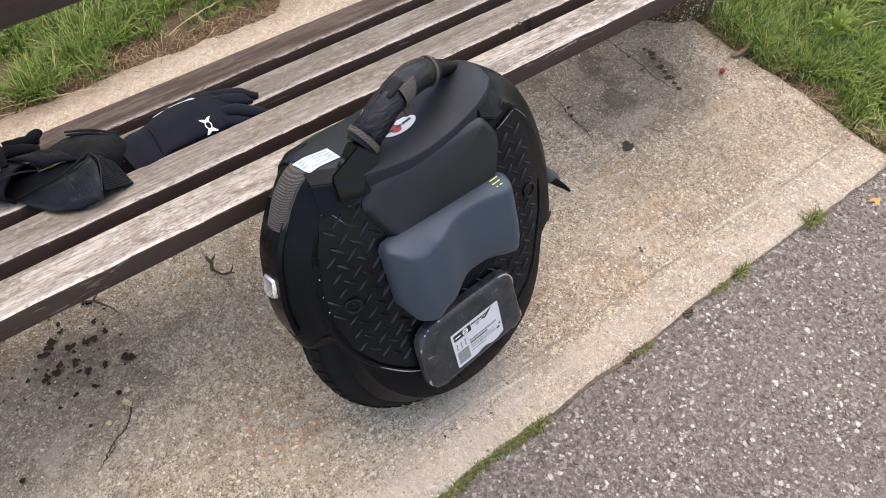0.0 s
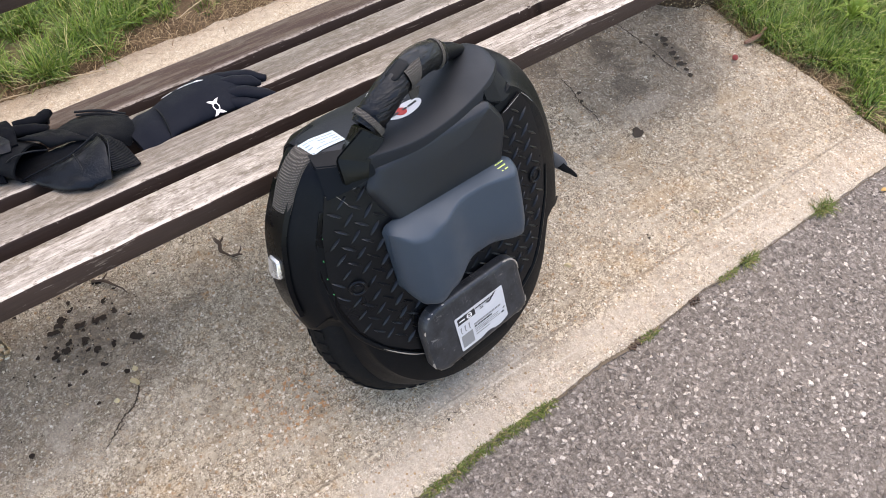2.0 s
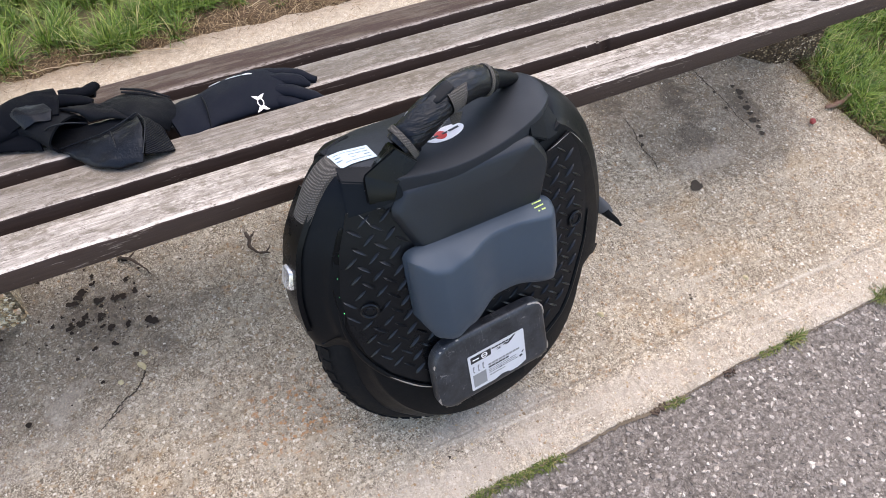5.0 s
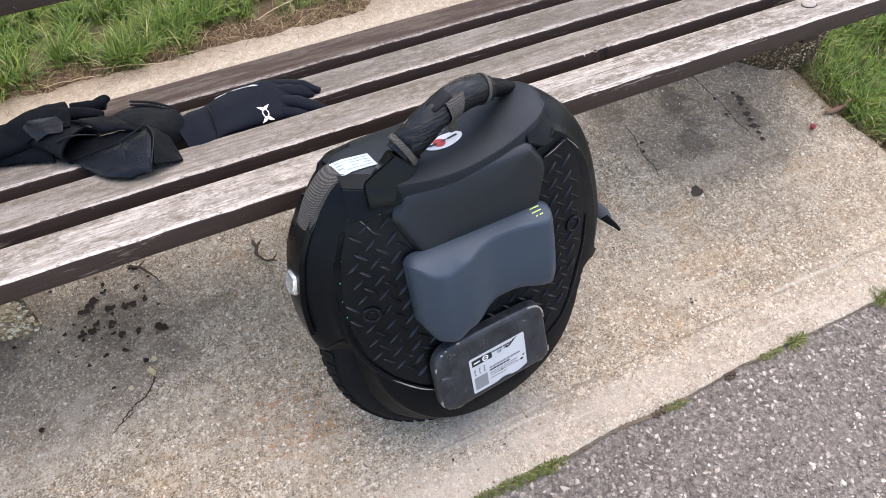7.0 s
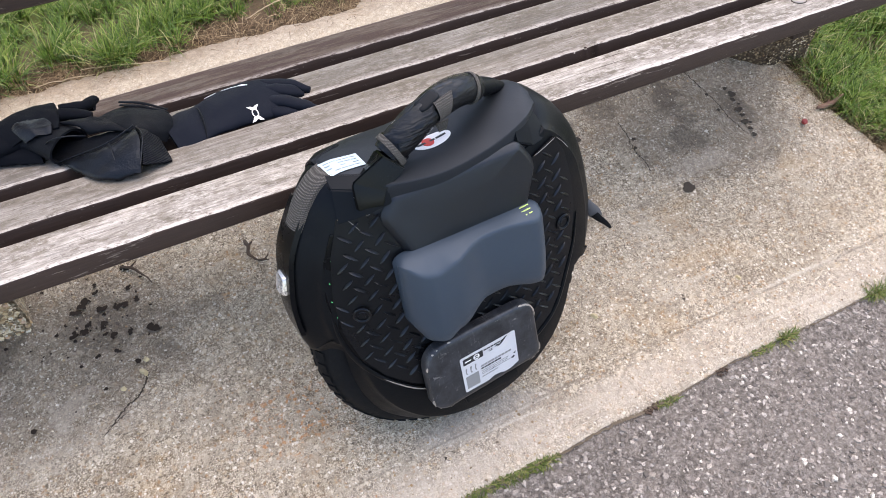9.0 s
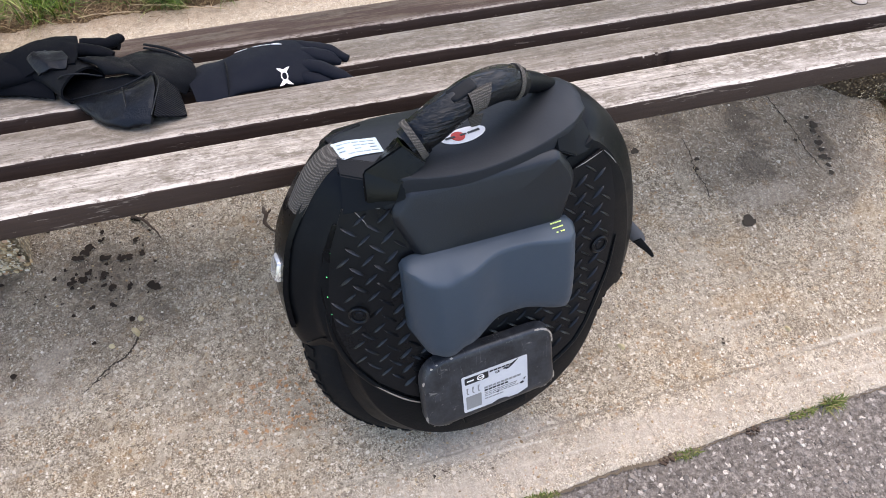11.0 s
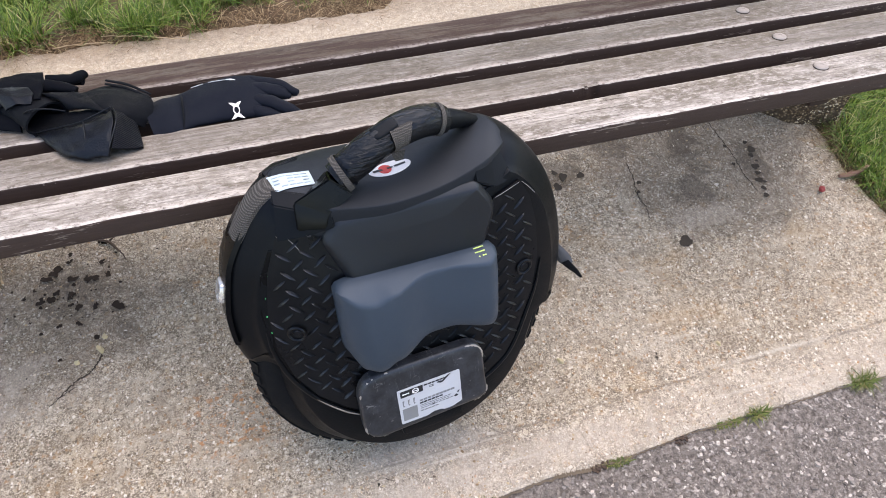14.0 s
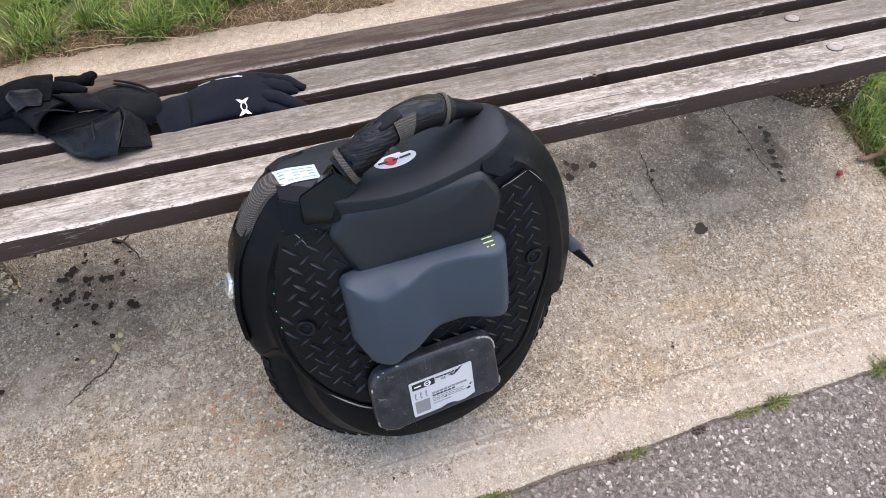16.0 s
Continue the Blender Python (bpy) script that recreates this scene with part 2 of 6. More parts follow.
col = k.mix(k.calc("MULTIPLY", k.ramp(v, (0.4415, 0.0), (0.4455, 1.0), (0.4495, 0.0)), k.ramp(mid, (0.4, 0.15), (0.56, 0.75))), col, (0.16, 0.133, 0.105))
k.color(col)
h = k.mix(0.4, k.mix(0.5, mid, fine), k.ramp(pitd, (0.0, 1.0), (0.6, 0.0)))
k.bump(h, 0.004, 1.0)
CONCRETE = k.m

k = Mat("asphalt", 0.85, spec=0.2)
fine = k.noise(330, 4, 0.75)
lump = k.noise(110, 5, 0.7)
v = k.cells(150)
base = k.ramp(lump, (0.34, (0.075, 0.065, 0.057)), (0.46, (0.18, 0.159, 0.142)), (0.55, (0.245, 0.218, 0.195)), (0.66, (0.4, 0.358, 0.32)))
base = k.mix(k.ramp(fine, (0.38, 0.75), (0.5, 0.0)), base, (0.1, 0.086, 0.077))
base = k.mix(k.ramp(fine, (0.55, 0.0), (0.68, 0.5)), base, (0.36, 0.325, 0.295))
base = k.mix(k.calc("MULTIPLY", k.ramp(k.cells(150, "Distance"), (0.3, 1.0), (0.42, 0.0)), k.ramp(v, (0.6, 0.0), (0.64, 0.6))), base, (0.4, 0.365, 0.33))
base = k.mix(k.ramp(k.noise(3.5, 5, 0.65), (0.48, 0.0), (0.7, 0.3)), base, (0.34, 0.295, 0.255))
k.color(base)
k.bump(k.mix(0.5, lump, fine), 0.01, 1.0)
ASPHALT = k.m

k = Mat("chipping", 0.8, spec=0.25)
r = k.island()
k.color(k.mix(k.ramp(k.noise(350, 3, 0.7), (0.38, 0.6), (0.58, 0.0)), k.ramp(r, (0.0, (0.085, 0.075, 0.066)), (0.3, (0.2, 0.177, 0.158)), (0.6, (0.34, 0.304, 0.272)), (0.85, (0.47, 0.425, 0.38)), (1.0, (0.64, 0.585, 0.52))), (0.12, 0.105, 0.1)))
k.bump(k.noise(500), 0.001, 0.5)
CHIP = k.m

k = Mat("pebble", 0.6, spec=0.4)
k.color(k.mix(k.ramp(k.noise(200), (0.35, 0.5), (0.65, 0.0)), k.ramp(k.island(), (0.0, (0.11, 0.08, 0.055)), (0.25, (0.34, 0.21, 0.1)), (0.5, (0.52, 0.4, 0.24)), (0.75, (0.7, 0.6, 0.44)), (0.93, (0.78, 0.74, 0.66)), (1.0, (0.48, 0.21, 0.08))), (0.2, 0.17, 0.13)))
PEBBLE = k.m

k = Mat("soil", 0.95, spec=0.1)
earth = k.mix(k.noise(60, 4, 0.7), (0.045, 0.032, 0.021), (0.16, 0.12, 0.08))
turf = k.ramp(k.noise(38, 5, 0.75), (0.3, (0.028, 0.048, 0.009)), (0.55, (0.08, 0.125, 0.022)), (0.75, (0.16, 0.2, 0.05)))
turf = k.mix(k.ramp(k.noise(1.3, 5, 0.65), (0.5, 0.0), (0.7, 0.4)), turf, (0.22, 0.2, 0.09))
k.color(k.mix(k.near(0.2, 1.1, 2.1, 0.95, k.noise(6, 5, 0.7), 0.2, soft=0.25), turf, earth))
k.bump(k.noise(120, 4), 0.01, 0.8)
SOIL = k.m

k = Mat("grass", 0.55, spec=0.3)
k.color(k.ramp(k.island(), (0.0, (0.02, 0.05, 0.007)), (0.4, (0.07, 0.15, 0.018)), (0.75, (0.145, 0.25, 0.032)), (0.91, (0.24, 0.3, 0.075)), (1.0, (0.46, 0.41, 0.22))))
GRASS = k.m

k = Mat("weed_grass", 0.6, spec=0.25)
k.color(k.ramp(k.island(), (0.0, (0.05, 0.07, 0.018)), (0.5, (0.085, 0.125, 0.026)), (0.85, (0.17, 0.18, 0.06)), (1.0, (0.3, 0.23, 0.12))))
WEEDG = k.m

k = Mat("dry_grass", 0.8, spec=0.2)
k.color(k.ramp(k.island(), (0.0, (0.06, 0.038, 0.022)), (0.5, (0.17, 0.115, 0.07)), (0.85, (0.3, 0.22, 0.13)), (1.0, (0.5, 0.4, 0.26))))
STRAW = k.m


def wood(name, pale, stain, seed, rim_tone=None):
    """Weathered slat wood: silver grain, dark lichen, remains of brown stain along the rims."""
    k = Mat(name, 0.8, spec=0.2)
    o = k.t.nodes.new("ShaderNodeObjectInfo")
    add = k.t.nodes.new("ShaderNodeVectorMath")
    add.operation = "MULTIPLY_ADD"
    k.t.links.new(k.tc.outputs["Object"], add.inputs[0])
    add.inputs[1].default_value = (1, 1, 1)
    sc = k.t.nodes.new("ShaderNodeVectorMath")
    sc.operation = "SCALE"
    sc.inputs[0].default_value = (17, 5, 3)
    k.t.links.new(o.outputs["Random"], sc.inputs["Scale"])
    k.t.links.new(sc.outputs[0], add.inputs[2])
    at = add.outputs[0]

    def stretched(x, y, z):
        n = k.t.nodes.new("ShaderNodeMapping")
        k.t.links.new(at, n.inputs[0])
        n.inputs["Scale"].default_value = (x, y, z)
        return n.outputs[0]

    grain = k.noise(1.0, 6, 0.75, stretched(4.5, 200, 200), 0.3)
    fibre = k.noise(1.0, 4, 0.8, stretched(38, 520, 520))
    blot = k.noise(1.0, 6, 0.75, stretched(11, 30, 30), 0.8)
    speck = k.noise(1.0, 5, 0.8, stretched(90, 170, 170))
    lichen = k.calc("MULTIPLY", k.ramp(k.noise(1.0, 5, 0.8, stretched(60, 95, 95)), (0.4, 0.0), (0.55, 1.0)), k.ramp(k.noise(1.0, 4, 0.65, stretched(7, 22, 22)), (0.4, 0.12), (0.58, 0.9)))
    check = k.noise(1.0, 3, 0.6, stretched(5, 260, 260), 0.2)
    c = k.ramp(grain, (0.3, tuple(v * 0.4 for v in pale)), (0.45, tuple(v * 0.8 for v in pale)), (0.55, pale), (0.72, tuple(min(0.85, v * 1.35) for v in pale)))
    c = k.mix(k.ramp(fibre, (0.36, 0.75), (0.49, 0.0)), c, tuple(v * 0.36 for v in pale))
    c = k.mix(k.ramp(fibre, (0.56, 0.0), (0.68, 0.5)), c, tuple(min(0.8, v * 1.5) for v in pale))
    c = k.mix(k.ramp(blot, (0.5 - 0.05 * seed, 0.0), (0.66, 0.6)), c, (0.14, 0.12, 0.095))
    bloom = k.calc("MULTIPLY", k.ramp(k.noise(1.0, 5, 0.7, stretched(3.2, 16, 16), 0.5), (0.5, 0.0), (0.62, 0.75)), k.ramp(k.noise(1.0, 5, 0.8, stretched(34, 80, 80)), (0.36, 0.35), (0.56, 1.0)))
    c = k.mix(bloom, c, tuple(v * 0.42 for v in pale))
    c = k.mix(k.calc("MULTIPLY", lichen, 0.95), c, (0.125, 0.107, 0.085))
    c = k.mix(k.ramp(speck, (0.56, 0.0), (0.68, 0.85)), c, (0.085, 0.07, 0.055))
    c = k.mix(k.ramp(check, (0.66, 0.0), (0.7, 0.8)), c, (0.04, 0.03, 0.025))
    c = k.mix(k.ramp(k.noise(1.0, 6, 0.75, stretched(6, 40, 40)), (stain, 0.0), (stain + 0.09, 0.9)), c, (0.06, 0.037, 0.03))
    sep = k.t.nodes.new("ShaderNodeSeparateXYZ")
    k.t.links.new(k.tc.outputs["Generated"], sep.inputs[0])
    rim = k.ramp(k.calc("ADD", sep.outputs[1], k.calc("MULTIPLY", k.calc("SUBTRACT", blot, 0.5), 0.25)), (0.0, 1.0), (0.07, 0.85), (0.13, 0.25), (0.22, 0.0), (0.9, 0.0), (0.99, 0.6))
    c = k.mix(k.calc("MULTIPLY", rim, k.calc("MULTIPLY", k.ramp(grain, (0.36, 0.1), (0.5, 0.9)), k.ramp(speck, (0.48, 1.0), (0.6, 0.15)))), c, rim_tone or tuple(min(0.8, v * 1.3 + 0.05) for v in pale))
    k.color(c)
    k.bump(k.mix(0.5, grain, fibre), 0.0025, 0.7)
    return k.m


WOOD_PALE = wood("wood_pale", (0.46, 0.43, 0.395), 0.66, 0.45, (0.62, 0.57, 0.52))
WOOD_GREY = wood("wood_grey", (0.3, 0.277, 0.25), 0.62, 0.9, (0.52, 0.475, 0.43))
WOOD_BROWN = wood("wood_brown", (0.115, 0.082, 0.064), 0.44, 0.6, (0.42, 0.37, 0.33))

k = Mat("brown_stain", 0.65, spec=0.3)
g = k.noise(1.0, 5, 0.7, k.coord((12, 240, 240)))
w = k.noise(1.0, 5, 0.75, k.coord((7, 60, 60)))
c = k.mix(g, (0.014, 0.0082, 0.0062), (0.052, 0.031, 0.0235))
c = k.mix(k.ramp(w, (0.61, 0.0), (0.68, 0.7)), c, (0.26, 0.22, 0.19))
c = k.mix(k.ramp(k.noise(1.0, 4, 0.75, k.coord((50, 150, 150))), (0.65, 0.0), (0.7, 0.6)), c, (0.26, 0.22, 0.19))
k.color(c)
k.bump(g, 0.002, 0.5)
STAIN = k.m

# stained brown aggregate, darkened further to carry the shade on the right leg
k = Mat("shade_stained_aggregate", 0.85, spec=0.2)
d = k.cells(150, "Distance")
c = k.ramp(k.cells(150), (0.2, (0.07, 0.048, 0.032)), (0.6, (0.16, 0.115, 0.075)), (0.85, (0.32, 0.25, 0.17)))
k.color(k.mix(k.ramp(d, (0.3, 0.0), (0.6, 0.9)), c, (0.06, 0.043, 0.03)))
k.bump(k.ramp(d, (0.0, 1.0), (0.6, 0.0)), 0.006, 0.9)
SHADE_STAINED = k.m

k = Mat("aggregate", 0.8, spec=0.25)
c = k.ramp(k.cells(140), (0.0, (0.3, 0.21, 0.12)), (0.35, (0.46, 0.36, 0.24)), (0.7, (0.6, 0.52, 0.41)), (1.0, (0.24, 0.2, 0.16)))
d = k.cells(140, "Distance")
c = k.mix(k.ramp(d, (0.3, 0.0), (0.6, 0.9)), c, (0.17, 0.135, 0.095))
k.color(k.mix(k.ramp(k.noise(7), (0.45, 0.0), (0.7, 0.5)), c, (0.16, 0.13, 0.09)))
k.bump(k.ramp(d, (0.0, 1.0), (0.6, 0.0)), 0.006, 0.9)
AGGREGATE = k.m


def plain(name, col, rough=0.5, metal=0.0, spec=0.5, var=0.15, grain=400, dist=0.0006, wear=None):
    k = Mat(name, rough, metal, spec)
    n = k.noise(grain, 3, 0.6)
    m = k.noise(18, 5, 0.65)
    c = k.mix(m, tuple(v * (1 - var) for v in col), tuple(min(1, v * (1 + var)) for v in col))
    if wear:
        c = k.mix(k.ramp(k.noise(45, 6, 0.75), (0.56, 0.0), (0.75, wear[1])), c, wear[0])
    k.color(c)
    k.rough(k.ramp(m, (0.3, max(0.0, rough - 0.08)), (0.7, min(1, rough + 0.1))))
    k.bump(n, dist, 0.6)
    if max(col) < 0.08:
        k.b.inputs["Specular Tint"].default_value = (0.72, 0.84, 1.0, 1)
    return k.m


BLACK = plain("black_plastic", (0.0022, 0.0028, 0.0038), 0.45, spec=0.15, dist=0.0004, wear=((0.012, 0.012, 0.0125), 0.35))
BLACK_TOP = plain("satin_black", (0.0092, 0.0112, 0.0143), 0.52, spec=0.32, dist=0.0003)
GLOSS = plain("glossy_black", (0.0016, 0.0019, 0.0025), 0.24, spec=0.17, dist=0.0001)
RUBBER = plain("tyre_rubber", (0.0035, 0.0036, 0.004), 0.7, spec=0.18, dist=0.0008, wear=((0.024, 0.021, 0.017), 0.5))
PADDING = plain("black_padding", (0.0046, 0.0056, 0.0074), 0.42, spec=0.5, grain=900, dist=0.0006)
FOAM = plain("grey_foam", (0.026, 0.041, 0.06), 0.5, spec=0.5, var=0.1, grain=1200, dist=0.0003, wear=((0.05, 0.06, 0.076), 0.4))
PLATE = plain("tread_plate", (0.0035, 0.004, 0.005), 0.32, spec=0.24, grain=300, dist=0.0003, wear=((0.011, 0.012, 0.015), 0.4))
BARS = plain("tread_bar", (0.006, 0.007, 0.008), 0.3, spec=0.45, grain=300, dist=0.0002, wear=((0.05, 0.05, 0.05), 0.5))
FABRIC = plain("black_fabric", (0.0042, 0.0047, 0.006), 0.7, spec=0.16, grain=1500, dist=0.0008)
KNIT = plain("black_knit", (0.0036, 0.0042, 0.006), 0.8, spec=0.1, grain=1600, dist=0.0006)
NAVY = plain("navy_fabric", (0.0055, 0.0072, 0.0125), 0.75, spec=0.18, grain=1800, dist=0.0005)
LEATHER = plain("black_leather", (0.0036, 0.0043, 0.006), 0.38, spec=0.27, grain=260, dist=0.0014)
k = Mat("ribbed_mesh", 0.6, 0.0, 0.12)
k.b.inputs["Specular Tint"].default_value = (0.72, 0.84, 1.0, 1)
w = k.t.nodes.new("ShaderNodeTexWave")
w.wave_type, w.bands_direction = "BANDS", "DIAGONAL"
w.inputs["Scale"].default_value = 130
k.t.links.new(k.tc.outputs["Object"], w.inputs["Vector"])
k.color(k.mix(w.outputs["Fac"], (0.002, 0.0022, 0.003), (0.012, 0.0135, 0.018)))
k.bump(w.outputs["Fac"], 0.0015, 0.8)
MESHCLOTH = k.m
WHITE = plain("white_print", (0.72, 0.73, 0.75), 0.45, var=0.04)
PAPER = plain("label_paper", (0.5, 0.52, 0.56), 0.4, var=0.08, wear=((0.38, 0.39, 0.41), 0.5))
PALEBLUE = plain("pale_sticker", (0.4, 0.51, 0.57), 0.4, var=0.04)
INK = plain("black_ink", (0.015, 0.015, 0.016), 0.5)
FAINTINK = plain("faint_ink", (0.27, 0.35, 0.4), 0.5)
GREYINK = plain("grey_ink", (0.2, 0.21, 0.22), 0.5)
SCUFF = plain("worn_edge", (0.26, 0.26, 0.26), 0.6)
RED = plain("red_print", (0.55, 0.02, 0.015), 0.45)
LIME = plain("lime_print", (0.5, 0.66, 0.18), 0.5)
STEEL = plain("dull_steel", (0.3, 0.275, 0.25), 0.6, 0.1, wear=((0.2, 0.17, 0.14), 0.7))
CHROME = plain("headlight_silver", (0.6, 0.6, 0.6), 0.22, 0.7)
BERRY = plain("red_berry", (0.3, 0.045, 0.045), 0.6, var=0.35, grain=250, dist=0.002)
BARK = plain("twig_bark", (0.075, 0.05, 0.034), 0.85, var=0.4, grain=200, dist=0.002)
REDTWIG = plain("red_twig", (0.17, 0.092, 0.066), 0.7, var=0.35, grain=200, dist=0.001)
DARK = plain("dark_deposit", (0.036, 0.028, 0.023), 1.0, var=0.5, spec=0.03)
CRACK = plain("crack_dirt", (0.06, 0.05, 0.04), 0.95, var=0.4, spec=0.1)

k = Mat("pedal_black", 0.38, 0.0, 0.5)
s1 = k.noise(1.0, 3, 0.8, k.coord((40, 900, 60), rot=(0, 0.6, 0)))
s2 = k.noise(1.0, 3, 0.8, k.coord((500, 30, 25), rot=(0, -0.5, 0)))
sc = k.calc("MAXIMUM", k.ramp(s1, (0.62, 0.0), (0.7, 0.45)), k.ramp(s2, (0.63, 0.0), (0.7, 0.35)))
k.b.inputs["Specular Tint"].default_value = (0.72, 0.84, 1.0, 1)
c = k.mix(k.ramp(k.noise(40, 6, 0.75), (0.35, 0.0), (0.65, 1.0)), (0.008, 0.0088, 0.0105), (0.034, 0.037, 0.043))
k.color(k.mix(sc, c, (0.25, 0.25, 0.25)))
k.bump(sc, 0.0004, 0.5)
PEDAL = k.m

k = Mat("tape", 0.2, 0.0, 0.3)
k.b.inputs["Specular Tint"].default_value = (0.72, 0.84, 1.0, 1)
g = k.noise(1.0, 3, 0.6, k.coord((16, 240, 240), rot=(0, 0.15, -0.25)), 0.6)
k.color(k.mix(g, (0.0016, 0.0017, 0.0019), (0.0055, 0.0056, 0.006)))
k.bump(k.ramp(g, (0.42, 0.0), (0.6, 1.0)), 0.0011, 0.7)
TAPE = k.m

k = Mat("webbing", 0.85, 0.0, 0.2)
ws = []
for axis, sc in (("X", 115), ("Y", 115), ("Z", 115)):
    w = k.t.nodes.new("ShaderNodeTexWave")
    w.wave_type, w.bands_direction = "BANDS", axis
    w.inputs["Scale"].default_value = sc
    w.inputs["Distortion"].default_value = 0.8
    k.t.links.new(k.tc.outputs["Object"], w.inputs["Vector"])
    ws.append(w.outputs["Fac"])
wv = k.calc("MULTIPLY", k.calc("MAXIMUM", ws[0], ws[1]), ws[2])
wv = k.mix(0.35, wv, k.noise(500, 3))
k.color(k.mix(wv, (0.022, 0.021, 0.02), (0.135, 0.128, 0.12)))
k.bump(wv, 0.0015, 0.8)
WEBBING = k.m

k = Mat("green_led", 0.3)
k.color((0.02, 0.3, 0.1))
k.b.inputs["Emission Color"].default_value = (0.05, 0.9, 0.35, 1)
k.b.inputs["Emission Strength"].default_value = 0.5
LED = k.m


# ---- building helpers ----
def obj(name, bm, material, parent=None, label="", smooth=False, m=None):
    me = bpy.data.meshes.new(name)
    bmesh.ops.recalc_face_normals(bm, faces=bm.faces)
    bm.to_mesh(me)
    bm.free()
    for mat in material if isinstance(material, (list, tuple)) else (material,):
        me.materials.append(mat)
    if smooth:
        for p in me.polygons:
            p.use_smooth = True
        me.set_sharp_from_angle(angle=radians(smooth if smooth is not True else 40))
    ob = new(name, me)
    if parent:
        ob.parent = parent
    if m is not None:
        ob.matrix_local = m
    if label:
        ob["label"] = label
    return ob


def part(name, bm, material, parent, label="", smooth=40):
    return obj(name, bm, material, parent, label, smooth)


def box(bm, x0, x1, y0, y1, z0, z1, bevel=0.0, seg=2):
    r = bmesh.ops.create_cube(bm, size=1.0)
    for v in r["verts"]:
        v.co = Vector(((x0 + x1) / 2 + v.co.x * (x1 - x0), (y0 + y1) / 2 + v.co.y * (y1 - y0), (z0 + z1) / 2 + v.co.z * (z1 - z0)))
    if bevel:
        es = list({e for v in r["verts"] for e in v.link_edges})
        bmesh.ops.bevel(bm, geom=es, offset=bevel, segments=seg, affect="EDGES", profile=0.5)
    return r["verts"]


def rings(bm, loops, closed=True, cap=True):
    """Skin a row of vertex rings of equal length."""
    vs = [[bm.verts.new(p) for p in loop] for loop in loops]
    n = len(vs[0])
    for a, b in zip(vs, vs[1:]):
        for i in range(n if closed else n - 1):
            j = (i + 1) % n
            bm.faces.new((a[i], a[j], b[j], b[i]))
    if cap:
        for loop in (vs[0], vs[-1]):
            try:
                bm.faces.new(loop)
            except ValueError:
                pass
    return vs


def spline(points, n):
    """n + 1 points on a smooth curve through the given ones."""
    p = [Vector(q) for q in points]
    p = [2 * p[0] - p[1], *p, 2 * p[-1] - p[-2]]
    m = len(p) - 3
    out = []
    for i in range(n + 1):
        s = i / n * m
        k = min(int(s), m - 1)
        f = s - k
        a, b, c, d = p[k:k + 4]
        out.append(0.5 * (2 * b + (c - a) * f + (2 * a - 5 * b + 4 * c - d) * f * f + (3 * b - a - 3 * c + d) * f ** 3))
    return out


def tube(bm, points, radii, n=12, count=None, flat=1.0, up=(0, 0, 1), cap=True):
    """A tube along a smooth curve; flat squeezes it along up."""
    count = count or len(points) * 4
    path = spline(points, count)
    rad = [v.x for v in spline([(r, 0, 0) for r in radii], count)]
    loops = []
    for i, c in enumerate(path):
        d = (path[min(i + 1, count)] - path[max(i - 1, 0)]).normalized()
        side = d.cross(Vector(up)).normalized()
        top = side.cross(d)
        loops.append([c + rad[i] * (math.cos(a) * side + flat * math.sin(a) * top) for a in (2 * math.pi * j / n for j in range(n))])
    rings(bm, loops, cap=cap)


def lathe(bm, profile, n=64, axis="y", c=(0, 0, 0), closed=True):
    """Turn a closed profile of (radius, along) about an axis through c."""
    loops = []
    for i in range(n):
        a = 2 * math.pi * i / n
        loop = []
        for r, h in profile:
            p = {"y": (r * math.cos(a), h, r * math.sin(a)), "z": (r * math.cos(a), r * math.sin(a), h), "x": (h, r * math.cos(a), r * math.sin(a))}[axis]
            loop.append(Vector(c) + Vector(p))
        loops.append(loop)
    loops.append(loops[0])
    vs = [[bm.verts.new(p) for p in loop] for loop in loops[:-1]]
    vs.append(vs[0])
    m = len(profile)
    for a, b in zip(vs, vs[1:]):
        for i in range(m if closed else m - 1):
            j = (i + 1) % m
            bm.faces.new((a[i], a[j], b[j], b[i]))


def prism(bm, outline, y0, y1, bevel=0.0, seg=2):
    """A slab with an outline in x and z, from y0 to y1."""
    a = [bm.verts.new((x, y0, z)) for x, z in outline]
    b = [bm.verts.new((x, y1, z)) for x, z in outline]
    n = len(a)
    f0 = bm.faces.new(a)
    f1 = bm.faces.new(b[::-1])
    for i in range(n):
        bm.faces.new((a[i], b[i], b[(i + 1) % n], a[(i + 1) % n]))
    if bevel:
        es = [e for e in f0.edges] + [e for e in f1.edges]
        bmesh.ops.bevel(bm, geom=es, offset=bevel, segments=seg, affect="EDGES", profile=0.6)


def rounded(points, r, n=5):
    """The outline with its corners rounded."""
    out = []
    m = len(points)
    for i in range(m):
        p, a, b = Vector(points[i]), Vector(points[i - 1]), Vector(points[(i + 1) % m])
        rr = r[i] if isinstance(r, (list, tuple)) else r
        u, v = (a - p), (b - p)
        k = min(rr, u.length * 0.48, v.length * 0.48)
        s, e = p + u.normalized() * k, p + v.normalized() * k
        for j in range(n + 1):
            f = j / n
            out.append(tuple((1 - f) ** 2 * s + 2 * f * (1 - f) * p + f * f * e))
    return out


def inset(points, d):
    """The closed outline moved inwards (it runs anticlockwise)."""
    out = []
    m = len(points)
    for i in range(m):
        a, b = Vector(points[i - 1]), Vector(points[(i + 1) % m])
        t = (b - a).normalized()
        out.append((points[i][0] - t.y * d, points[i][1] + t.x * d))
    return out


def thing(name, label, category, group="", kind="", m=None):
    ob = new(name)
    ob.empty_display_size = 0.05
    if m is not None:
        ob.matrix_world = m
    return tagged(ob, label, category, group, kind)


rnd = random.Random(11)

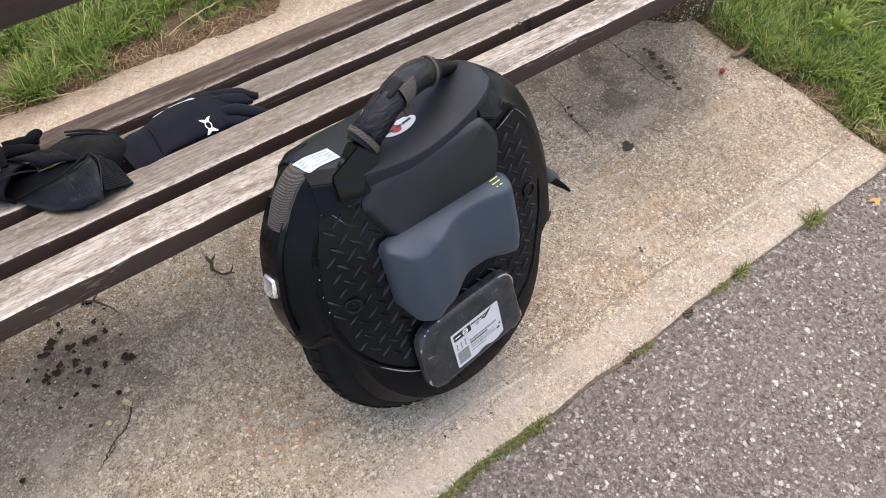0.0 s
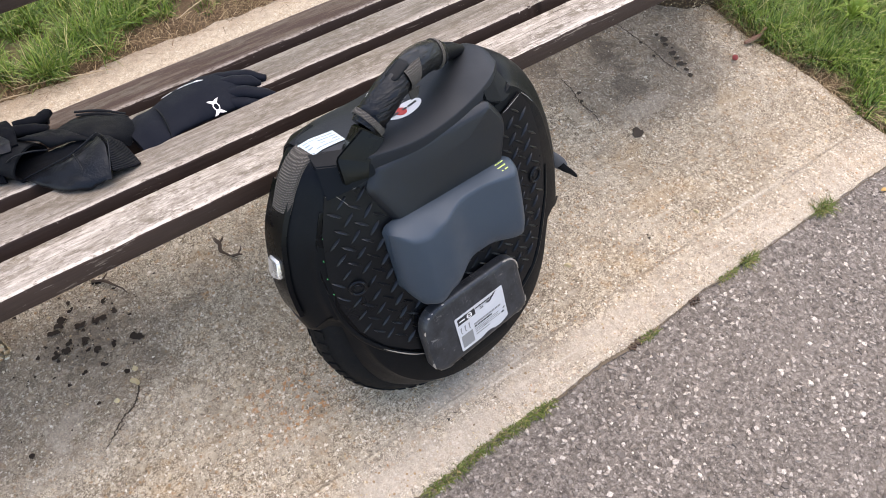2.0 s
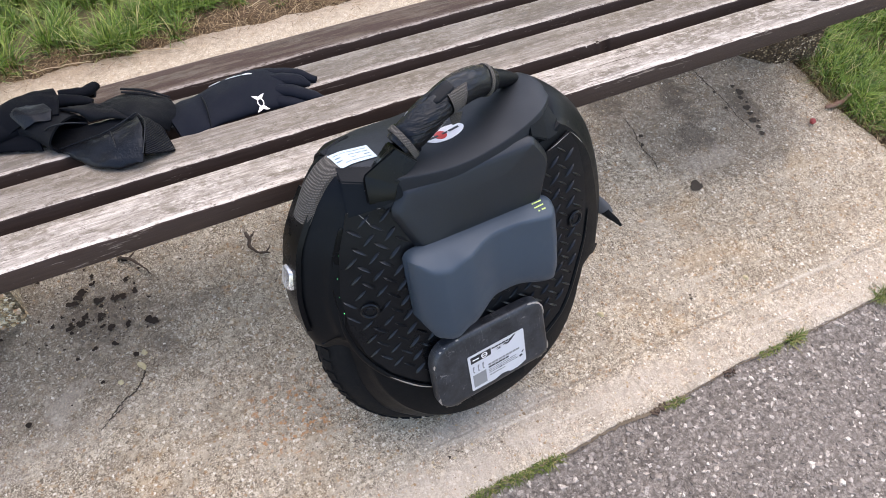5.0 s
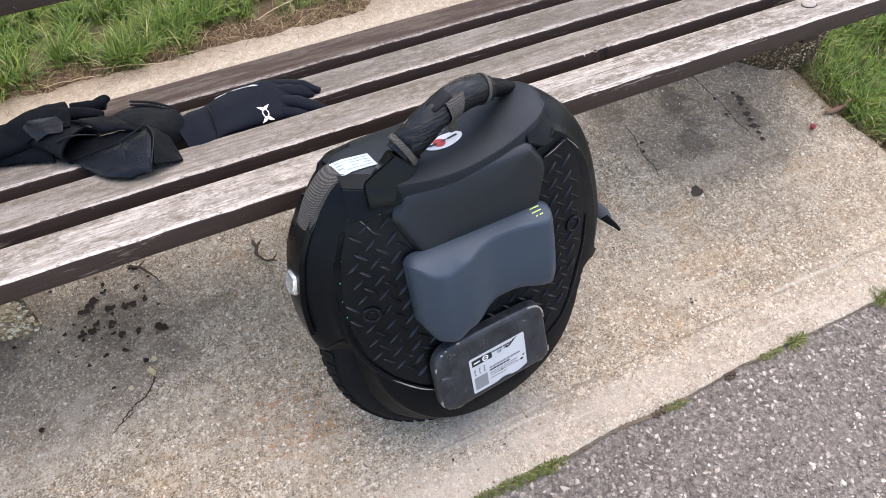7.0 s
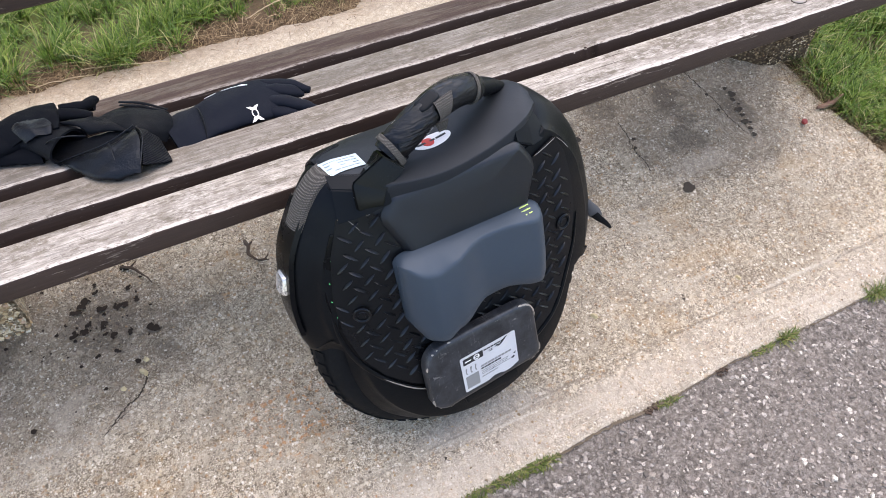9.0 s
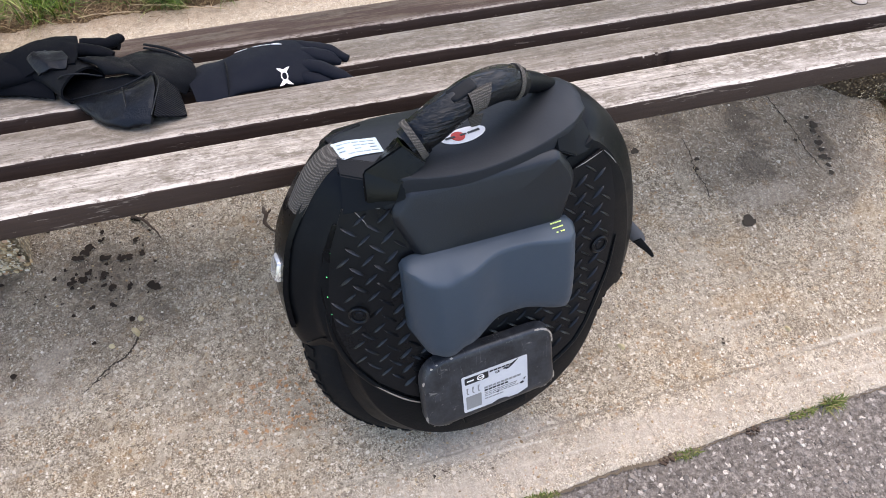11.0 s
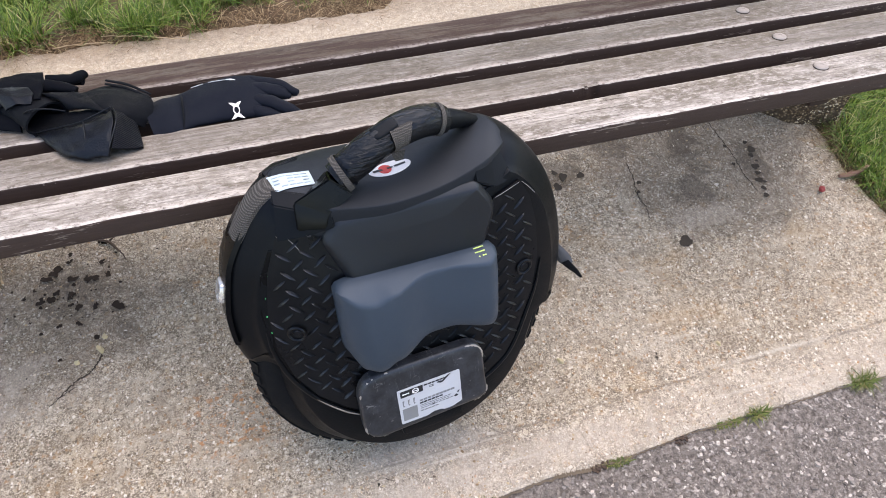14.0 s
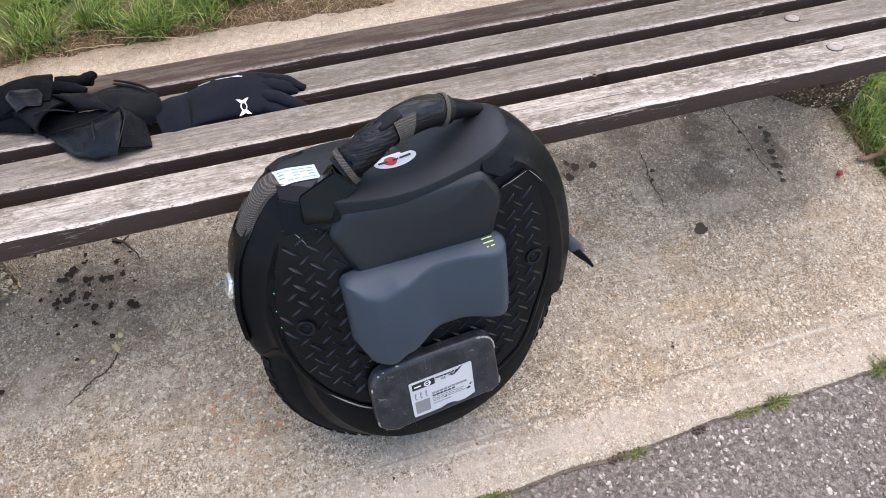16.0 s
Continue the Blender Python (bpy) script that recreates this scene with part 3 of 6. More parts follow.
# ---- ground ----
SLAB_X0, SLAB_X1, SLAB_Y1 = -1.6, 1.52, 1.645


def kerb_y(x):
    """The slab's front edge, which runs not quite along the bench."""
    return 0.3405 + 0.0315 * x + 0.007 * noise.noise((x * 6, 0.3, 0.0)) + 0.004 * noise.noise((x * 27, 1.3, 0.0)) + 0.0018 * noise.noise((x * 90, 2.3, 0.0))


def slab_back(x):
    f = min(1.0, max(0.0, (x - 0.6) / 0.3))
    return SLAB_Y1 + 0.6 * f * f * (3 - 2 * f) + 0.02 * noise.noise((x * 3, 4.0, 0.0)) + 0.012 * noise.noise((x * 13, 6.0, 0.0)) + 0.008 * noise.noise((x * 45, 6.0, 0.0))


def slab_right(y):
    return SLAB_X1 + 0.03 * noise.noise((y * 4, 9.0, 0.0)) + 0.012 * noise.noise((y * 17, 3.0, 0.0))


bm = bmesh.new()
NX, NY = 220, 60
grid = []
for i in range(NX + 1):
    col = []
    fx = i / NX
    for j in range(NY + 1):
        fy = j / NY
        x = SLAB_X0 + (SLAB_X1 - SLAB_X0) * fx
        fy = fy ** 1.35
        y = kerb_y(x) * (1 - fy) + slab_back(x) * fy
        x += (slab_right(y) - SLAB_X1) * fx ** 6
        z = 0.0015 * noise.noise((x * 5, y * 5, 0)) - (0.005 if j == 0 or i == NX else 0.0) - (0.0012 if j == 1 else 0)
        col.append(bm.verts.new((x, y, z)))
    grid.append(col)
for i in range(NX):
    for j in range(NY):
        bm.faces.new((grid[i][j], grid[i + 1][j], grid[i + 1][j + 1], grid[i][j + 1]))
rim = [grid[i][0] for i in range(NX + 1)] + [grid[NX][j] for j in range(1, NY + 1)] + [grid[i][NY] for i in range(NX - 1, -1, -1)] + [grid[0][j] for j in range(NY - 1, 0, -1)]
low = [bm.verts.new((v.co.x, v.co.y, -0.08)) for v in rim]
for i in range(len(rim)):
    j = (i + 1) % len(rim)
    bm.faces.new((rim[i], low[i], low[j], rim[j]))
tagged(obj("pavement", bm, CONCRETE, smooth=35), "weathered sandy concrete slab with dark stains under the bench", "pavement", kind="structure")

bm = bmesh.new()
N = 360
for i in range(N):
    x0, x1 = [-3.2 + 7.2 * j / N if 0 < j < N else (-40.0 if j == 0 else 40.0) for j in (i, i + 1)]
    a = [bm.verts.new((x, y, -0.0065)) for x, y in ((x0, -4.6), (x1, -4.6), (x1, kerb_y(x1) + 0.002), (x0, kerb_y(x0) + 0.002))]
    bm.faces.new(a)
    b = [bm.verts.new((x, y, -0.06)) for x, y in ((x0, kerb_y(x0) + 0.002), (x1, kerb_y(x1) + 0.002))]
    bm.faces.new((a[3], a[2], b[1], b[0]))
bmesh.ops.remove_doubles(bm, verts=bm.verts, dist=1e-5)
tagged(obj("road", bm, ASPHALT), "grey asphalt path with worn stone chippings", "path", kind="structure")

bm = bmesh.new()
# one sheet to the horizon, under slab and path
for v in ((-900, -900), (900, -900), (900, 900), (-900, 900)):
    bm.verts.new((*v, -0.02))
bm.faces.new(bm.verts)
tagged(obj("ground", bm, SOIL), "green turf with bare brown soil round the slab", "ground", kind="structure")

# ---- bench ----
RECLINE = radians(13.35)
BENCH = pose(0, 0.7425, 0.4135, 0, 0, 0.7) @ Matrix.Rotation(-RECLINE, 4, "X")
SLAT_X0, SLAT_X1, SLAT_W, SLAT_T, PITCH = -0.59, 1.51, 0.0855, 0.034, 0.1195
bench = thing("bench", "weathered slatted wooden park bench on pebble-dashed concrete legs", "bench")


def slat(name, y0, y1, z0, z1, mats, parent, seed, notch=None, x0=SLAT_X0, x1=SLAT_X1):
    """A worn plank along x: soft rims, small dents; the top takes the first material, the rest the second."""
    bm = bmesh.new()
    n = 700 if notch else 150
    c = 0.004
    sect = [(y0, z0 + c), (y0, z1 - c), (y0 + c * 0.35, z1 - c * 0.35), (y0 + c, z1), ((y0 * 2 + y1) / 3, z1), ((y0 + 2 * y1) / 3, z1), (y1 - c, z1), (y1 - c * 0.35, z1 - c * 0.35), (y1, z1 - c), (y1, z0 + c), (y1 - c, z0), (y0 + c, z0)]
    loops = []
    for i in range(n + 1):
        x = x0 + (x1 - x0) * i / n
        loop = []
        for j, (y, z) in enumerate(sect):
            d = 0.00045 * noise.noise((x * 14, y * 90 + seed, z * 60)) + 0.0004 * noise.noise((x * 45, y * 120 + seed, 3.0))
            if j in (1, 2, 3, 7, 8):
                d *= 2.0
            yy, zz = y + d * (1 if y < (y0 + y1) / 2 else -1), z + d * (1 if z > (z0 + z1) / 2 else -1)
            if notch and j in (0, 1, 2, 3):
                f = max(0.0, 1 - (notch - x) / 0.05) if x < notch else max(0.0, 1 - (x - notch) / 0.007)
                f *= 0.8 + 0.5 * noise.noise((x * 120, j, 0.0))
                yy += 0.008 * f * (0.3 if j == 0 else 1.0)
                zz -= 0.0045 * f * (j > 0)
            loop.append((x, yy, zz))
        loops.append(loop)
    rings(bm, loops)
    bm.normal_update()
    bmesh.ops.recalc_face_normals(bm, faces=bm.faces)
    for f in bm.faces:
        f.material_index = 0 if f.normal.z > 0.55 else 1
    return part(name, bm, mats, parent)


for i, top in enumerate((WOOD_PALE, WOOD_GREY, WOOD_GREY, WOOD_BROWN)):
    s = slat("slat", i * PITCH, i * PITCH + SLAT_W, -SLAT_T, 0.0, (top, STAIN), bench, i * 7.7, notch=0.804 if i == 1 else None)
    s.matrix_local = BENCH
    if i == 3:
        s["label"] = "rear seat slat with brown stain still on it"
    for x in (-0.282, 1.203):
        bm = bmesh.new()
        lathe(bm, [(0.0005, 0.002), (0.0035, 0.002), (0.0045, 0.003), (0.0085, 0.0028), (0.0112, 0.0018), (0.0126, 0.0003), (0.0126, -0.004), (0.0005, -0.004)], 20, "z", closed=False)
        b = part("bolt", bm, STEEL, bench, "dull steel bolt head")
        b.matrix_local = BENCH @ pose(x, i * PITCH + 0.054, 0.0015)
        bm = bmesh.new()
        lathe(bm, [(0.012, 0.0), (0.012, 0.0006), (0.0136, 0.0005), (0.0138, 0.0)], 24, "z")
        w = part("bolt_stain", bm, DARK, bench, "dark stain ring round the bolt")
        w.matrix_local = BENCH @ pose(x, i * PITCH + 0.054, 0.0004)
# back rest: two stained boards on posts behind the seat
for j, z in enumerate((0.475, 0.615)):
    s = slat("backrest_board", 0.0, 0.032, 0.0, 0.105, (STAIN, STAIN), bench, 40 + j)
    s.matrix_local = pose(0, 1.235 + 0.03 * j, z, -8, 0, 0.7)
for x in (-0.46, 1.40):
    bm = bmesh.new()
    box(bm, x - 0.03, x + 0.03, 1.30, 1.51, 0.5, 0.72, 0.004)
    part("back_post", bm, STAIN, bench)


def leg(plan, rear, coarse, bed, name="concrete_leg"):
    """A pebble-dashed block under the seat, with a rear upright."""
    bm = bmesh.new()
    lo = [bm.verts.new((x, y, -0.03)) for x, y in plan]
    hi = [bm.verts.new((x, y, 0.375 - (y - 0.745) * math.tan(RECLINE) - 0.012)) for x, y in plan]
    n = len(plan)
    bm.faces.new(lo)
    bm.faces.new(hi)
    for i in range(n):
        bm.faces.new((lo[i], lo[(i + 1) % n], hi[(i + 1) % n], hi[i]))
    bmesh.ops.recalc_face_normals(bm, faces=bm.faces)
    bmesh.ops.bevel(bm, geom=list(bm.edges), offset=0.012, segments=2, affect="EDGES")
    bmesh.ops.subdivide_edges(bm, edges=list(bm.edges), cuts=3, use_grid_fill=True)
    for v in bm.verts:
        v.co += Vector((noise.noise(v.co * 40), noise.noise(v.co * 40 + Vector((9, 0, 0))), 0)) * 0.004
    dash = bmesh.new()
    rr = random.Random(len(plan) + int(plan[0][0] * 100))
    for i in range(n):
        (ax, ay), (bx, by) = plan[i], plan[(i + 1) % n]
        L = math.hypot(bx - ax, by - ay)
        tx, ty = (bx - ax) / L, (by - ay) / L
        cx, cy = sum(p[0] for p in plan) / n, sum(p[1] for p in plan) / n
        nx, ny = ty, -tx
        if (ax - cx) * nx + (ay - cy) * ny < 0:
            nx, ny = -nx, -ny
        for q in range(int(L * (6500 if abs(tx) > abs(ty) and max(ay, by) < 1.05 else 500))):
            u, z = rr.uniform(0.004, L - 0.004), rr.uniform(0.0, 0.3)
            x, y = ax + tx * u, ay + ty * u
            if y > 1.25:
                continue
            rad = coarse * rr.choice((0.0014, 0.002, 0.0027, 0.0038)) * rr.uniform(0.8, 1.2)
            a0 = rr.uniform(0, 6)
            base, top = [], []
            for j in range(6):
                a = a0 + j * math.pi / 3
                k = rr.uniform(0.5, 1.25)
                base.append(dash.verts.new((x + tx * rad * k * math.cos(a), y + ty * rad * k * math.cos(a), z + rad * k * math.sin(a))))
                top.append(dash.verts.new((x + tx * rad * 0.6 * math.cos(a) + nx * rad * 0.4, y + ty * rad * 0.6 * math.cos(a) + ny * rad * 0.4, z + rad * 0.6 * math.sin(a))))
            dash.faces.new(top)
            for j in range(6):
                dash.faces.new((base[j], base[(j + 1) % 6], top[(j + 1) % 6], top[j]))
    pd = part("pebble_dash", dash, PEBBLE, bench, "bright pebbles set in the concrete leg")
    pd["kind"] = "stuff"
    ob = part(name, bm, bed, bench, "pebble-dashed concrete leg", smooth=60)
    bm = bmesh.new()
    box(bm, *rear, -0.03, 0.74, 0.012)
    bmesh.ops.subdivide_edges(bm, edges=list(bm.edges), cuts=4, use_grid_fill=True)
    for v in bm.verts:
        v.co += Vector((noise.noise(v.co * 40), noise.noise(v.co * 40 + Vector((9, 0, 0))), 0)) * 0.004
    part("concrete_upright", bm, AGGREGATE, bench, "pebble-dashed concrete upright", smooth=60)
    return ob


leg([(-0.288, 0.972), (-0.3, 1.06), (-0.36, 1.5), (-0.52, 1.5), (-0.52, 0.975)], (-0.52, -0.375, 1.5, 1.7), 1.75, AGGREGATE)
# this block's bed has its shade mixed into the brown
leg([(1.463, 1.012), (1.575, 0.99), (1.6, 1.5), (1.31, 1.5), (1.36, 1.115)], (1.31, 1.5, 1.5, 1.7), 0.7, SHADE_STAINED)
# bearers under the slats at the bolts
for x in (-0.282, 1.203):
    bm = bmesh.new()
    box(bm, x - 0.02, x + 0.02, 0.03, 0.46, -SLAT_T - 0.03, -SLAT_T - 0.001, 0.003)
    b = part("bearer", bm, STAIN, bench)
    b.matrix_local = BENCH

# ---- electric unicycle, leaning on the bench ----
# its own axes: x along the wheel (front at minus x), y away from the path, z up
LEAN_DEG, YAW_DEG = 17.2, 7.29
euc = thing("electric_unicycle", "black electric unicycle with grey knee pads leaning against the bench", "electric unicycle",
            m=pose(0.409, 0.520, 0.0, 0, 0, YAW_DEG) @ pose(0, 0, 0, -LEAN_DEG))
AXLE, AXLE_X, TYRE_R = 0.2386, -0.0085, 0.2386

# tyre
bm = bmesh.new()
prof = []
for j in range(28):
    a = 2 * math.pi * j / 28
    prof.append((TYRE_R - 0.032 + 0.032 * math.cos(a), 0.037 * math.sin(a)))
lathe(bm, prof, 96, "y", (AXLE_X, 0, AXLE))
for side in (-1, 1):
    for i in range(60):
        a = 2 * math.pi * (i + 0.25 * side) / 60
        for r, y, w in ((TYRE_R - 0.0035, 0.018, 0.008),):
            vs = box(bm, -0.0075, 0.0075, -w, w, -0.0012, 0.0012)
            m = pose(AXLE_X, 0, AXLE) @ Matrix.Rotation(-a, 4, "Y") @ pose(0, side * y, r, -side * 24)
            bmesh.ops.transform(bm, matrix=m, verts=vs)
part("tyre", bm, RUBBER, euc, "dusty black rubber tyre with blocky tread", smooth=50)

bm = bmesh.new()
lathe(bm, [(0.03, -0.044), (0.165, -0.044), (0.186, -0.036), (0.19, -0.028), (0.19, 0.028), (0.186, 0.036), (0.165, 0.044), (0.03, 0.044)], 64, "y", (AXLE_X, 0, AXLE))
part("motor_hub", bm, GLOSS, euc, "glossy black motor hub")

GIRTH = [(-0.27, 0.42), (-0.235, 0.5), (-0.205, 0.64), (-0.172, 0.83), (-0.13, 0.96), (-0.09, 1.0), (0.09, 1.0), (0.13, 0.985), (0.17, 0.93), (0.205, 0.83), (0.24, 0.7), (0.27, 0.6)]


def ease(f):
    f = max(0.0, min(1.0, f))
    return f * f * (3 - 2 * f)


def girth(x, z):
    """How full the body is: it narrows to the front and the rear, and towards the top of the front."""
    g = GIRTH[0][1]
    for (a, u), (b, v) in zip(GIRTH, GIRTH[1:]):
        if x >= a:
            g = u + (v - u) * min(1.0, (x - a) / (b - a))
    return g * (1 - 0.17 * ease((z - 0.4) / 0.12) * ease((0.02 - x) / 0.12))


def slim(bm):
    for v in bm.verts:
        v.co.y *= girth(v.co.x, v.co.z)


def slope(x, z, y):
    """The turn about z of the body's side at x."""
    return math.degrees(math.atan(y * (girth(x + 0.004, z) - girth(x - 0.004, z)) / 0.008))


# shell: an outline drawn in at each step towards the sides
TOPLINE = [(-0.250, 0.284), (-0.256, 0.31), (-0.2585, 0.345), (-0.257, 0.38), (-0.25, 0.415), (-0.238, 0.457), (-0.219, 0.491), (-0.196, 0.524), (-0.174, 0.544), (-0.155, 0.549),
           (-0.1, 0.531), (-0.05, 0.523), (0.0, 0.52), (0.05, 0.523), (0.1, 0.533), (0.14, 0.549), (0.169, 0.539), (0.192, 0.518), (0.212, 0.491), (0.234, 0.447), (0.248, 0.397), (0.2555, 0.346), (0.2565, 0.303), (0.2525, 0.262), (0.2425, 0.222)]
top = [(p.x, p.y) for p in spline([(x, z, 0) for x, z in TOPLINE], 92)]
ARCH = 0.2195
a0, a1 = math.atan2(0.222 - AXLE, 0.2425 - AXLE_X), math.atan2(0.284 - AXLE, -0.250 - AXLE_X) - 2 * math.pi
arch = [(AXLE_X + ARCH * math.cos(a), AXLE + ARCH * math.sin(a)) for a in (a0 + (a1 - a0) * i / 40 for i in range(1, 40))]
outline = (top + arch)[::-1]          # anticlockwise


def shell_rings(levels, sign):
    return [[(x, sign * -s, z) for x, z in inset(outline, d)] for s, d in levels]


LEVELS = [(0.0, 0.0), (0.022, 0.0005), (0.036, 0.003), (0.048, 0.009), (0.058, 0.018), (0.066, 0.0275), (0.072, 0.034), (0.0775, 0.036), (0.0785, 0.0385)]
bm = bmesh.new()
mid = [[[(x * k, sign * -0.0785, 0.3 + (z - 0.3) * k) for x, z in inset(outline, 0.0385)] for k in (0.85, 0.7, 0.5, 0.3, 0.05)] for sign in (-1, 1)]
rings(bm, [*mid[0][::-1], *shell_rings(LEVELS[1:], -1)[::-1], *shell_rings(LEVELS, 1), *mid[1]])
slim(bm)
part("shell", bm, BLACK, euc, "matt black plastic shell", smooth=38)

# seam line and lip round the front cover
bm = bmesh.new()
seam = [(-0.2575, 0.325), (-0.2585, 0.345), (-0.257, 0.38), (-0.25, 0.415), (-0.238, 0.457), (-0.219, 0.491), (-0.199, 0.519)]
pts = [(x + 0.0005, 0.0, z + 0.0005) for x, z in seam]
loops = []
for p in spline(pts, 40):
    out = Vector((p.x, 0, p.z - AXLE - 0.05)).normalized()
    loops.append([(p.x + out.x * d, y, p.z + out.z * d) for y, d in ((-0.026, -0.006), (-0.0235, 0.0004), (-0.012, 0.001), (0.012, 0.001), (0.0235, 0.0004), (0.026, -0.006))])
rings(bm, loops)
part("front_cover", bm, GLOSS, euc, "smooth glossy black front cover strip", smooth=50)


TOP_P = 2.1
# the cover's rim: along, half width, height
RIM = [(-0.16, 0.041, 0.541), (-0.13, 0.061, 0.538), (-0.095, 0.0735, 0.5335), (-0.06, 0.08, 0.5285), (-0.03, 0.0825, 0.525), (0.0, 0.0835, 0.5245), (0.03, 0.0835, 0.527), (0.06, 0.082, 0.531), (0.09, 0.078, 0.5365), (0.12, 0.068, 0.5405), (0.14, 0.053, 0.541), (0.158, 0.036, 0.539)]
RIM_LINE = spline(RIM, 220)


def rim_at(x):
    k = min(range(len(RIM_LINE) - 1), key=lambda i: abs(RIM_LINE[i].x - x))
    a, b = RIM_LINE[max(0, k - 1)], RIM_LINE[k + 1]
    f = max(0.0, min(1.0, (x - a.x) / (b.x - a.x)))
    return a + (b - a) * f


def topz(x, f):
    """The height of the dished top cover at x, f of the way from its middle to its rim."""
    z0 = 0.5375 + 0.0165 * min(1.0, abs(x) / 0.14) ** 1.7
    return z0 - (z0 - rim_at(x).z) * f ** TOP_P


def topw(x):
    return rim_at(x).y


bm = bmesh.new()
loops = []
for i in range(49):
    x = -0.158 + 0.314 * i / 48
    w = topw(x)
    e = 0.004 * (1 if i in (0, 48) else 0)
    lo = min(w * 1.04, 0.081 * girth(x, 0.5))
    row = [(x, -lo, topz(x, 1) - 0.05), (x, -w * 1.02, topz(x, 1) - 0.007), (x, -w * 1.012, topz(x, 1) - 0.0012)]
    row += [(x, w * f, topz(x, abs(f)) - e) for f in (-1, -0.96, -0.8, -0.6, -0.4, -0.2, 0, 0.2, 0.4, 0.6, 0.8, 0.96, 1)]
    row += [(x, w * 1.012, topz(x, 1) - 0.0012), (x, w * 1.02, topz(x, 1) - 0.007), (x, lo, topz(x, 1) - 0.05)]
    loops.append(row)
rings(bm, loops)
part("top_cover", bm, BLACK_TOP, euc, "satin black top cover", smooth=30)

def facet(name, pts, faces, label):
    """A bevelled plate of the shell, with depth inwards, on both sides."""
    for sign in (1, -1):
        bm = bmesh.new()
        out = [bm.verts.new((x, -sign * y, z)) for x, y, z in pts]
        back = [bm.verts.new((x * 0.95, -sign * (y - 0.02), z - 0.012)) for x, y, z in pts]
        edges = {}
        for f in faces:
            bm.faces.new([out[i] for i in f])
            bm.faces.new([back[i] for i in f[::-1]])
            for i, j in zip(f, f[1:] + f[:1]):
                edges[frozenset((i, j))] = edges.get(frozenset((i, j)), []) + [(i, j)]
        for e in edges.values():
            if len(e) == 1:
                i, j = e[0]
                bm.faces.new((out[i], back[i], back[j], out[j]))
        bmesh.ops.recalc_face_normals(bm, faces=bm.faces)
        bmesh.ops.bevel(bm, geom=list(bm.edges), offset=0.0016, segments=2, affect="EDGES")
        part(name, bm, BLACK, euc, label, smooth=40)


facet("front_facet", [(-0.162, 0.022, 0.5535), (-0.112, 0.05, 0.5455), (-0.1, 0.0735, 0.533), (-0.164, 0.041, 0.541), (-0.142, 0.0605, 0.54), (-0.173, 0.0595, 0.5005), (-0.136, 0.0725, 0.5045), (-0.1, 0.076, 0.508)],
      [[0, 1, 4, 3], [1, 2, 4], [3, 4, 6, 5], [4, 2, 7, 6]], "faceted black front shoulder of the shell")
facet("rear_facet", [(0.092, 0.077, 0.536), (0.121, 0.066, 0.5395), (0.157, 0.035, 0.5375), (0.193, 0.034, 0.506), (0.165, 0.069, 0.4985), (0.117, 0.0845, 0.5025), (0.09, 0.085, 0.519)],
      [[0, 1, 5, 6], [1, 2, 4, 5], [2, 3, 4]], "faceted black rear shoulder of the shell")

# side panels with raised tread bars, both sides
PANEL = [(-0.171, 0.506), (-0.192, 0.452), (-0.205, 0.385), (-0.205, 0.32), (-0.193, 0.266), (-0.168, 0.222), (-0.132, 0.186), (-0.08, 0.15), (-0.02, 0.132), (0.04, 0.132), (0.09, 0.152), (0.124, 0.178), (0.143, 0.207), (0.16, 0.251), (0.177, 0.293), (0.187, 0.354), (0.184, 0.413), (0.172, 0.465), (0.155, 0.497), (0.117, 0.483), (0.07, 0.44), (0.0, 0.43), (-0.08, 0.44), (-0.129, 0.5)]


def inside(x, z, poly):
    hit = False
    for (ax, az), (bx, bz) in zip(poly, poly[1:] + poly[:1]):
        if (az > z) != (bz > z) and x < ax + (z - az) / (bz - az) * (bx - ax):
            hit = not hit
    return hit


def bar_mesh():
    bm = bmesh.new()
    n = 7
    loops = []
    for i in range(n):
        f = -1 + 2 * i / (n - 1)
        w = 0.0023 * math.sqrt(max(0.03, 1 - f * f))
        h = 0.0036 * math.sqrt(max(0.03, 1 - f * f))
        loops.append([(0.0115 * f, 0.001, -w), (0.0115 * f, -h * 0.5, -w * 0.5), (0.0115 * f, -h, 0), (0.0115 * f, -h * 0.5, w * 0.5), (0.0115 * f, 0.001, w)])
    rings(bm, loops)
    me = bpy.data.meshes.new("tread_bar")
    bmesh.ops.recalc_face_normals(bm, faces=bm.faces)
    bm.to_mesh(me)
    bm.free()
    me.materials.append(BARS)
    return me


